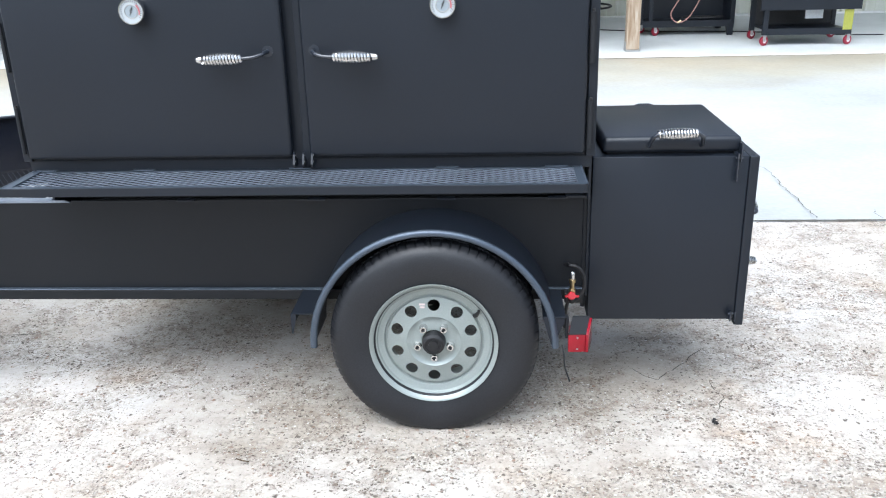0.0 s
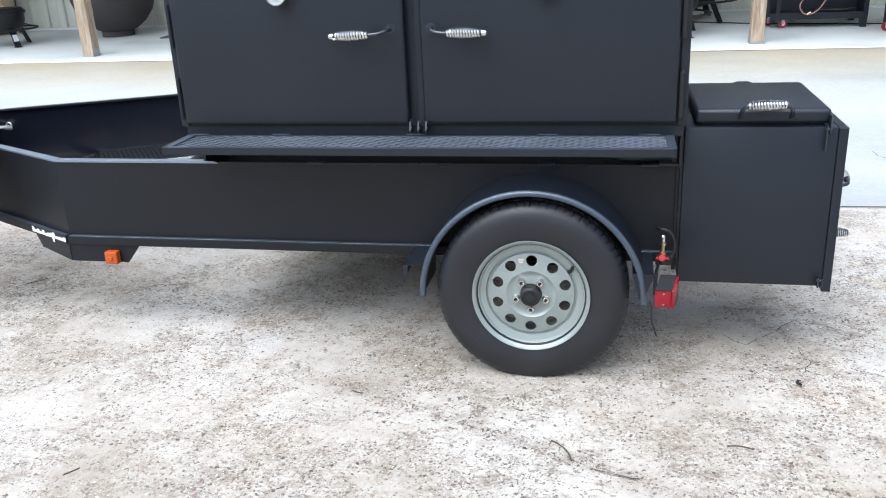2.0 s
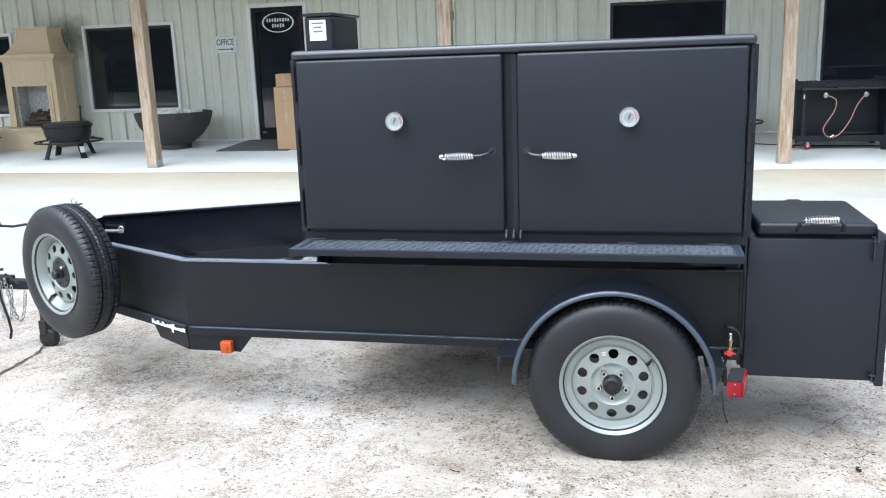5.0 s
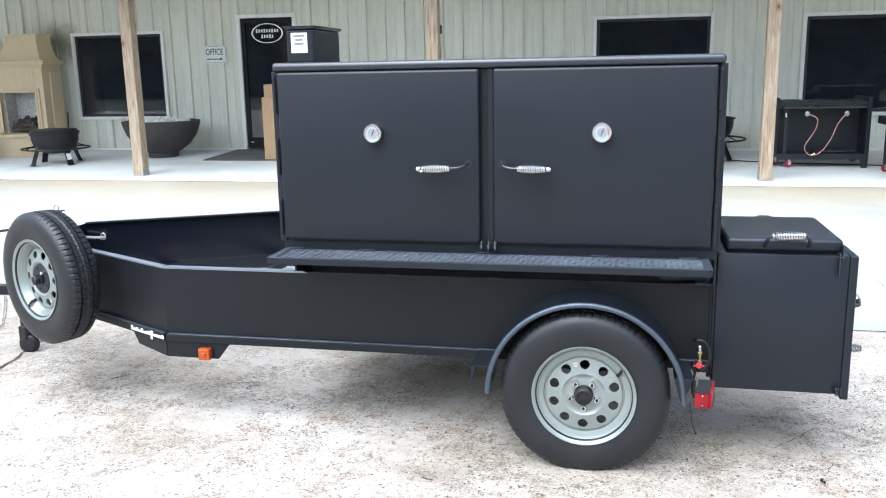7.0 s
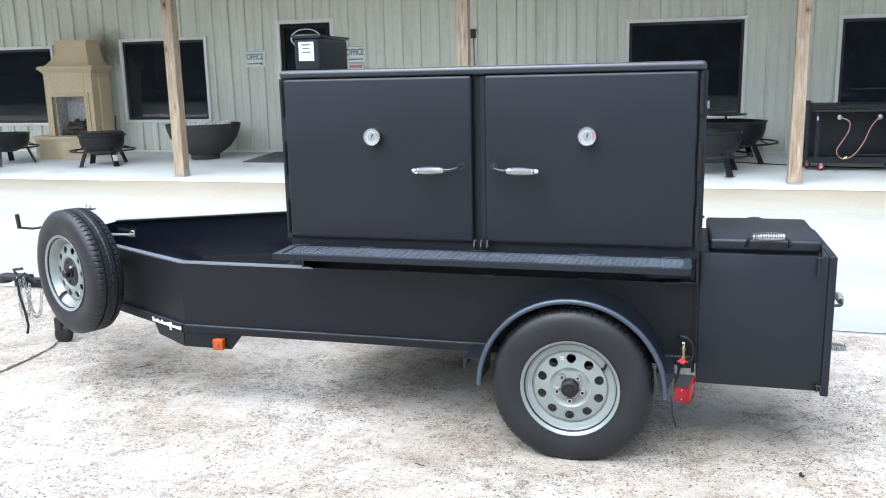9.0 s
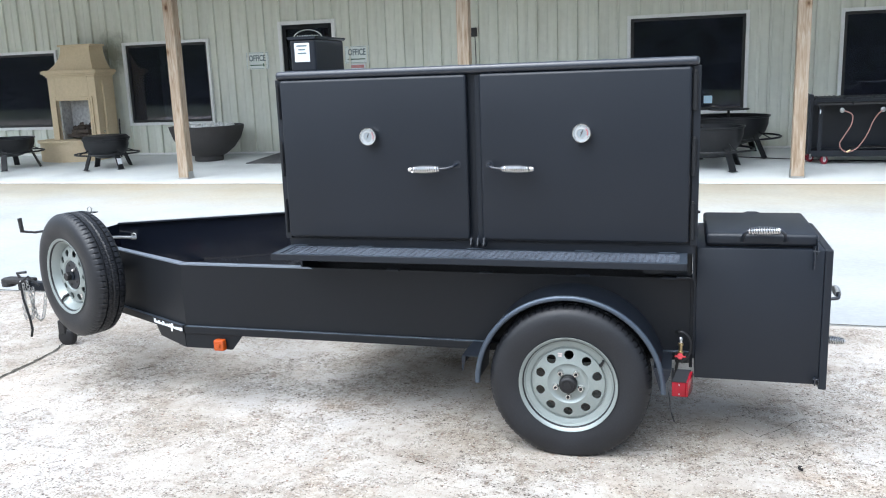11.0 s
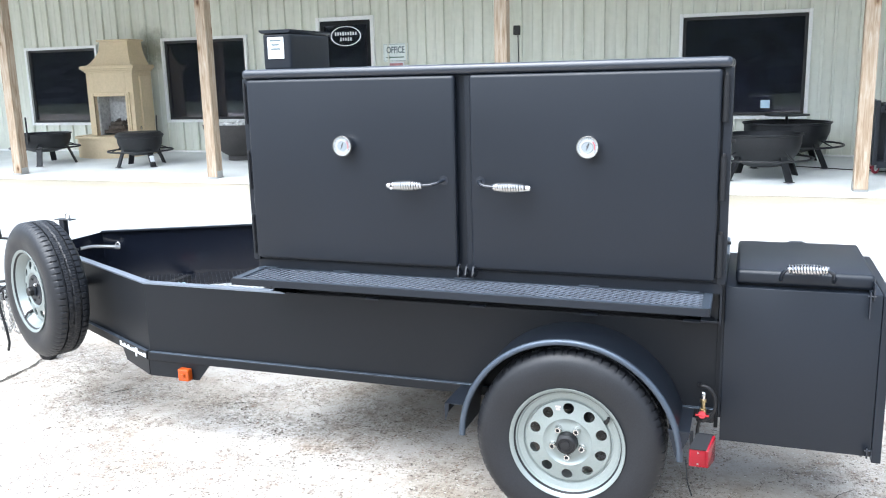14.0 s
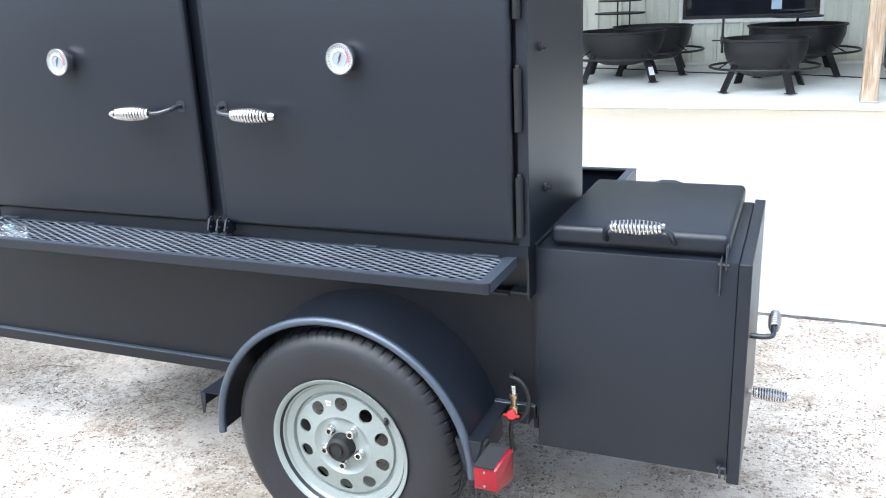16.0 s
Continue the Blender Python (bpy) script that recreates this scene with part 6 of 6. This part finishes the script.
# hood: sides sweep in as they rise
bm = bmesh.new()
rows = []
for i in range(11):
    f = i / 10
    inn = 0.20 * (1 - (1 - f) ** 2.2)
    z = 2.14 + 0.40 * f
    rows.append([bm.verts.new(p) for p in ((XL + inn + 0.02, YF + inn * 0.8 + 0.02, z), (XR - inn * 0.55 - 0.02, YF + inn * 0.8 + 0.02, z), (XR - inn * 0.55 - 0.02, YB, z), (XL + inn + 0.02, YB, z))])
for a, b in zip(rows, rows[1:]):
    for k in range(4):
        bm.faces.new((a[k], a[(k + 1) % 4], b[(k + 1) % 4], b[k]))
bm.faces.new(rows[-1])
part("hood", outward(bm), TAN_STONE, fp, "swept stone hood")
part("hood_cap", boxed(XL + 0.18, XR - 0.09, YF + 0.14, YB, 2.541, 2.575, bevel=0.008), TAN_STONE, fp)
part("fire_back", boxed(ox0 - 0.05, ox1 + 0.05, YF + 0.40, YF + 0.45, 0.932, oz1 + 0.05), GREY_STONE, fp, "pale firebrick lining")
part("fire_side", boxed(ox0 + 0.002, ox0 + 0.03, YF + 0.06, YF + 0.40, 0.932, oz1), GREY_STONE, fp, "pale firebrick lining")
part("fire_side", boxed(ox1 - 0.03, ox1 - 0.002, YF + 0.06, YF + 0.40, 0.932, oz1), GREY_STONE, fp, "pale firebrick lining")
part("grate", boxed(ox0 + 0.06, ox1 - 0.06, YF + 0.10, YF + 0.36, 0.97, 1.02), CHAR, fp, "black log grate")
for i, (xa, za, xb, zb2, r) in enumerate(((-9.40, 1.05, -9.06, 1.07, 0.045), (-9.38, 1.12, -9.12, 1.15, 0.04), (-9.28, 1.10, -9.03, 1.20, 0.035), (-9.43, 1.08, -9.25, 1.21, 0.03))):
    y = YF + 0.14 + 0.05 * i
    pts = [(xa + (xb - xa) * k / 5, y + 0.02 * math.sin(k * 2 + i), za + (zb2 - za) * k / 5 + 0.012 * math.sin(k * 3 + i)) for k in range(6)]
    part("log", outward(tube(bmesh.new(), pts, [r * (0.85 + 0.3 * random.random()) for _ in range(6)], 8)), CHAR, fp, "charred ceramic log", smooth=True)
part("gas_key", outward(lathe(bmesh.new(), [(0, 0), (0.03, 0), (0.03, 0.012), (0, 0.016)], 16, Matrix.Translation((XR + 0.002, YF + 0.15, 1.06)) @ Matrix.Rotation(radians(90), 4, "Y"))), CHROME, fp)
e = thing("fire_poker", (-9.09, 11.86, porch_z(11.86)), "thin black poker leaning beside the fireplace", "poker")
part("rod", outward(tube(bmesh.new(), [(-9.09, 11.86, porch_z(11.86)), (-9.10, 11.92, 1.085)], 0.011, 8)), DARK_STEEL, e)

# cardboard boxes by the door, and the mat
e = thing("cardboard_box", (-5.01, 11.19, porch_z(11.02)), "tall brown cardboard box standing by the door", "box")
part("carton", boxed(-5.185, -4.84, 11.02, 11.36, porch_z(11.02), 1.31, bevel=0.004), CARD, e)
part("flap", boxed(-5.19, -5.015, 11.016, 11.364, 1.3105, 1.3155), CARD, e)
part("tape", boxed(-5.035, -4.985, 11.0165, 11.0185, 0.75, 1.309), grained("packing_tape", (0.50, 0.36, 0.22), 0.3), e)
e = thing("cardboard_box", (-5.03, 11.16, 1.316), "small brown cardboard box on top of a tall one", "box")
part("carton", boxed(-5.15, -4.91, 11.04, 11.28, 1.3162, 1.500, bevel=0.004), CARD, e)
part("flap", boxed(-5.153, -4.905, 11.16, 11.284, 1.5003, 1.504), CARD, e)
part("tape", boxed(-5.045, -5.01, 11.037, 11.0395, 1.40, 1.499), bpy.data.materials["packing_tape"], e)
e = thing("door_mat", (-5.55, 11.5, porch_z(11.5)), "dark grey ribbed mat before the door", "mat")
bm = bmesh.new()
prism(bm, [(10.92, porch_z(10.92) + 0.002), (12.12, porch_z(12.12) + 0.002), (12.12, porch_z(12.12) + 0.014), (10.92, porch_z(10.92) + 0.014)], -6.15, -4.98, lambda u, v, w: Vector((w, u, v)))
part("mat", bm, MAT_RUBBER, e)


def caster(parent, x, y, z):
    turn = Matrix.Translation((x, y, z + 0.068)) @ Matrix.Rotation(radians(90), 4, "X") @ Matrix.Rotation(radians(25), 4, "Y")
    bm = lathe(bmesh.new(), [(0, -0.020), (0.036, -0.020), (0.064, -0.018), (0.068, 0.0), (0.064, 0.018), (0.036, 0.020), (0, 0.020)], 20, turn)
    c = part("caster", outward(bm), CASTER_RED, parent, "red swivel caster", smooth=True)
    bm = boxed(x - 0.020, x + 0.020, y - 0.034, y - 0.026, z + 0.06, z + 0.145)
    box(bm, x - 0.020, x + 0.020, y + 0.026, y + 0.034, z + 0.06, z + 0.145)
    box(bm, x - 0.024, x + 0.024, y - 0.034, y + 0.034, z + 0.138, z + 0.148)
    part("fork", bm, ZINC, c, "zinc fork")
    bm = lathe(bmesh.new(), [(0, -0.023), (0.030, -0.023), (0.032, -0.019), (0.032, 0.019), (0.030, 0.023), (0, 0.023)], 16, turn)
    part("caster_hub", outward(bm), WHITE_TRIM, c, "white plastic hub")


# black cooker on casters with a gas line
z0 = 0.555
ck = thing("gas_cooker", (2.705, 11.16, z0), "black steel gas cooker cabinet with two red hoses on casters", "cooker", s=(0.735, 0.86, 0.85), place=(1.925, 10.50, porch_z(10.50)))
for x in (2.74, 4.20):
    part("side_panel", boxed(x - 0.035, x + 0.035, 11.16, 11.95, z0 + 0.16, 1.58, bevel=0.006), BLACK, ck)
part("back_panel", boxed(2.775, 4.165, 11.60, 11.62, z0 + 0.16, 1.50), BLACK, ck)
part("front_rail", boxed(2.775, 4.165, 11.165, 11.20, 1.42, 1.50, bevel=0.004), BLACK, ck)
part("bottom_shelf", boxed(2.775, 4.165, 11.18, 11.60, z0 + 0.17, z0 + 0.20), BLACK, ck)
part("bottom_rail", boxed(2.775, 4.165, 11.16, 11.18, z0 + 0.12, z0 + 0.21), BLACK, ck)
for k in range(3):
    xa = 2.80 + k * 0.46
    part("burner_frame", boxed(xa, xa + 0.44, 11.20, 11.90, 1.50, 1.525, bevel=0.003), BLACK, ck)
    for j in range(6):
        part("grate_bar", boxed(xa + 0.03 + j * 0.072, xa + 0.045 + j * 0.072, 11.22, 11.88, 1.5255, 1.535), BLACK, ck)
bm = bmesh.new()
prism(bm, [(3.45, 11.20), (3.95, 11.20), (4.10, 11.30), (4.02, 11.44), (3.55, 11.42), (3.40, 11.30)], z0 + 0.235, z0 + 0.25, lambda u, v, w: Vector((u, v, w)))
part("drip_pan", bm, DARK_STEEL, ck, "dark sheet pan on the shelf")
for x in (3.225, 3.845):
    k = outward(lathe(bmesh.new(), [(0, 0), (0.038, 0), (0.036, 0.03), (0.02, 0.036), (0, 0.036)], 20, Matrix.Translation((x, 11.165, 1.345)) @ Matrix.Rotation(radians(90), 4, "X")))
    part("regulator", k, ZINC, ck, "grey gas regulator", smooth=True)
part("gas_hose", outward(tube(bmesh.new(), eased([(3.250, 11.12, 1.34), (3.374, 11.11, 1.28), (3.368, 11.11, 1.14), (3.275, 11.11, 0.99), (3.206, 11.11, 0.875), (3.237, 11.11, 0.79), (3.330, 11.11, 0.745), (3.473, 11.11, 0.80), (3.609, 11.11, 0.98), (3.696, 11.11, 1.18), (3.771, 11.11, 1.29), (3.833, 11.12, 1.335)]), 0.0095, 8)), ORANGE_HOSE, ck, "reddish gas hose", smooth=True)
part("hose_fitting", outward(tube(bmesh.new(), [(3.318, 11.11, 0.745), (3.374, 11.11, 0.775)], 0.016, 8)), BRASS, ck, "small brass hose fitting")
for xa, xb in ((2.83, 3.36), (3.38, 4.12)):
    bm = bmesh.new()
    prism(bm, [(11.07, 1.425), (11.164, 1.445), (11.164, 1.470), (11.07, 1.450)], xa, xb, lambda u, v, w: Vector((w, u, v)))
    part("front_tray", bm, DARK_STEEL, ck, "dark sheet-steel tray along the front")
part("side_post", boxed(2.70, 2.735, 11.10, 11.158, z0 + 0.16, 1.50, bevel=0.003), BLACK, ck)
part("side_post", boxed(2.865, 2.93, 11.165, 11.21, z0 + 0.21, 1.419, bevel=0.003), BLACK, ck)
part("side_label", boxed(2.88, 2.90, 11.161, 11.1648, 1.30, 1.36), PAPER, ck, "small pale label")
bm = bmesh.new()
prism(bm, [(4.14, z0), (4.225, z0), (4.235, z0 + 0.17), (4.10, z0 + 0.17)], 11.17, 11.22, lambda u, v, w: Vector((u, w, v)))
part("leg", bm, BLACK, ck)
bm = bmesh.new()
prism(bm, [(4.14, z0 + 0.028), (4.225, z0 + 0.028), (4.235, z0 + 0.17), (4.10, z0 + 0.17)], 11.83, 11.88, lambda u, v, w: Vector((u, w, v)))
part("leg", bm, BLACK, ck)
caster(ck, 2.99, 11.22, z0)
caster(ck, 2.80, 11.45, z0 + 0.012)
caster(ck, 2.80, 11.85, z0 + 0.028)

# second cart
z0 = 0.531
ct = thing("cooker_cart", (4.52, 10.74, z0), "black steel cooker cart with papers on red casters", "cart", s=(0.76, 0.80, 0.78), place=(3.17, 9.70, porch_z(9.70)))
for x in (4.52, 5.70):
    for y in (10.74, 11.36):
        part("leg", boxed(x - 0.035, x + 0.035, y - 0.035, y + 0.035, z0 + 0.148, 1.30, bevel=0.004), BLACK, ct)
        caster(ct, x, y, z0 + 0.04 * (y - 10.74))
part("top", boxed(4.38, 5.86, 10.66, 11.45, 1.30, 1.42, bevel=0.006), BLACK, ct)
part("lid_box", boxed(4.50, 5.74, 10.80, 11.42, 1.421, 1.75, bevel=0.03), BLACK, ct)
part("front_apron", boxed(4.42, 5.82, 10.67, 10.70, 1.02, 1.29), BLACK, ct)
part("lower_shelf", boxed(4.556, 5.664, 10.73, 11.38, z0 + 0.20, z0 + 0.23), BLACK, ct)
part("lower_rail", boxed(4.556, 5.664, 10.705, 10.729, z0 + 0.15, z0 + 0.235), BLACK, ct)
part("back_panel", boxed(4.556, 5.664, 11.33, 11.35, z0 + 0.23, 1.29), DARK_STEEL, ct)
bm = boxed(5.13, 5.38, 10.90, 10.912, 0.88, 1.03)
part("paper", bm, PAPER, ct, "white instruction sheets")
part("yellow_label", boxed(5.60, 5.73, 10.699, 10.7035, 0.74, 1.015, bevel=0.001, seg=1), YELLOW, ct, "yellow warning label")
e = thing("extension_cord", (1.5, 11.1, porch_z(11.1)), "thin dark cord lying along the porch floor", "cord")
pts = [(-1.6 + 0.30 * i, 11.85 - 0.075 * i + 0.05 * math.sin(i * 0.9)) for i in range(22)]
pts = [(x, y, porch_z(y) + 0.008) for x, y in pts]
part("cord", outward(tube(bmesh.new(), pts, 0.007, 6)), HOSE, e)

# ---- small things left on the trailer's mesh floor ----
def crumple(name, place, size, material, label, category, seed):
    rnd = random.Random(seed)
    e = thing(name, place, label, category)
    bmr = bmesh.new()
    bmesh.ops.create_icosphere(bmr, subdivisions=3, radius=1.0)
    for v in bmr.verts:
        k = 1.0 + 0.45 * noise.noise(v.co * 1.7 + Vector((seed, 0, 0))) + 0.15 * noise.noise(v.co * 5.0)
        v.co = Vector((v.co.x * size[0] * k, v.co.y * size[1] * k, max(0.0, v.co.z * 0.6 + 0.35) * size[2] * k)) + Vector(place)
    part("fold", bmr, material, e, smooth=True)
    return e


# added red and pale lumps stand in for pinkish-white streaks under the mesh
crumple("rag", (-2.505, 3.460, 0.5095), (0.058, 0.022, 0.018), RED_LUMP, "small red lump added for a pinkish streak at the trailer floor", "rag", 3)
crumple("pale_lump", (-2.415, 3.475, 0.5095), (0.036, 0.026, 0.027), PALE_LUMP, "pale lump added for a bright streak at the trailer floor", "glove", 8)
crumple("cable_plug", (-2.345, 3.485, 0.5095), (0.022, 0.020, 0.020), HOSE, "small black plug on the trailer floor", "plug", 5)

# ---- small things on the ground ----
for i, (x, y, ang, ln, bend) in enumerate(((0.11, 1.99, -0.6, 0.13, -0.9), (0.66, 2.03, 0.25, 0.08, -0.9), (-0.64, 2.23, -0.5, 0.05, 0.4), (-1.4, 1.6, 0.8, 0.05, 0.3))):
    e = thing("twig", (x, y, 0.0), "small dry twig on the concrete", "twig", "twigs on the ground")
    pts, px, py, a = [], x, y, ang
    for k in range(7):
        pts.append((px, py, swell(px, py) * 0.5 + 0.012))
        px, py, a = px + ln / 6 * math.cos(a), py + ln / 6 * math.sin(a), a + bend / 6
    part("stem", outward(tube(bmesh.new(), pts, 0.0025, 5)), TWIG, e)
e = thing("dark_leaf_clump", (0.947, 2.471, 0.0), "small clump of dark dry leaves on the concrete", "leaves")
bm = bmesh.new()
for i in range(7):
    a = random.random() * math.tau
    c = Vector((0.947 + 0.006 * math.cos(a), 2.471 + 0.006 * math.sin(a), 0.010 + 0.002 * i))
    vs = [bm.verts.new(c + Vector((0.0085 * math.cos(a + q), 0.0055 * math.sin(a + q), 0.003 * math.sin(q * 2)))) for q in (0, 1.2, 2.2, 3.1, 4.2, 5.2)]
    bm.faces.new(vs)
part("leaves", bm, grained("dark_dry_leaf", (0.035, 0.032, 0.032), 0.9, 0, 0.3, 100, 0.3, 10, 0.2), e)

# loose and proud pebbles of the washed surface
verts, faces = [], []
rng = np.random.default_rng(4)
shape = np.array([(1, 0, 0), (0.3, 0.9, 0), (-0.8, 0.6, 0), (-0.9, -0.5, 0), (0.2, -1, 0), (0.1, 0.05, 0.55), (-0.25, 0.1, 0.5)])
tri = [(0, 1, 5), (1, 2, 6), (1, 6, 5), (2, 3, 6), (3, 4, 6), (4, 5, 6), (4, 0, 5)]
count = 0
while count < 15000:
    x, y = rng.uniform(-4.2, 3.2), rng.uniform(0.2, 4.6)
    if noise.noise((x * 1.1, y * 1.1, 9.0)) + 0.35 * noise.noise((x * 4, y * 4, 2.0)) < rng.uniform(-0.25, 0.5):
        count += 0.2
        continue
    r, a = rng.uniform(0.0024, 0.0062), rng.uniform(0, math.tau)
    ca, sa, base = math.cos(a), math.sin(a), len(verts)
    z = swell(x, y) * min(1.0, max(0.0, (4.53 - y) * 2)) * min(1.0, max(0.15, abs(y - 2.5))) - 0.001
    for px, py, pz in shape:
        verts.append((x + r * (px * ca - py * sa * 0.8), y + r * (px * sa + py * ca * 0.8), z + r * pz))
    faces += [tuple(base + k for k in f) for f in tri]
    count += 1
me = bpy.data.meshes.new("pebbles")
me.from_pydata(verts, [], faces)
peb = principled("pebbles", (0.4, 0.35, 0.3), 0.8, 0, 0.3)
g = peb.node_tree.nodes.new("ShaderNodeNewGeometry")
link(peb, ramp(peb, g.outputs["Random Per Island"], [(0.0, (0.11, 0.096, 0.084)), (0.25, (0.19, 0.165, 0.142)), (0.5, (0.28, 0.25, 0.218)), (0.65, (0.27, 0.19, 0.145)), (0.8, (0.42, 0.40, 0.37)), (1.0, (0.60, 0.59, 0.57))]), peb.node_tree.nodes["Principled BSDF"].inputs["Base Color"])
me.materials.append(peb)
tagged(new("pebbles", me), "tan and grey pebbles standing proud of the washed concrete", "pebbles", kind="stuff")
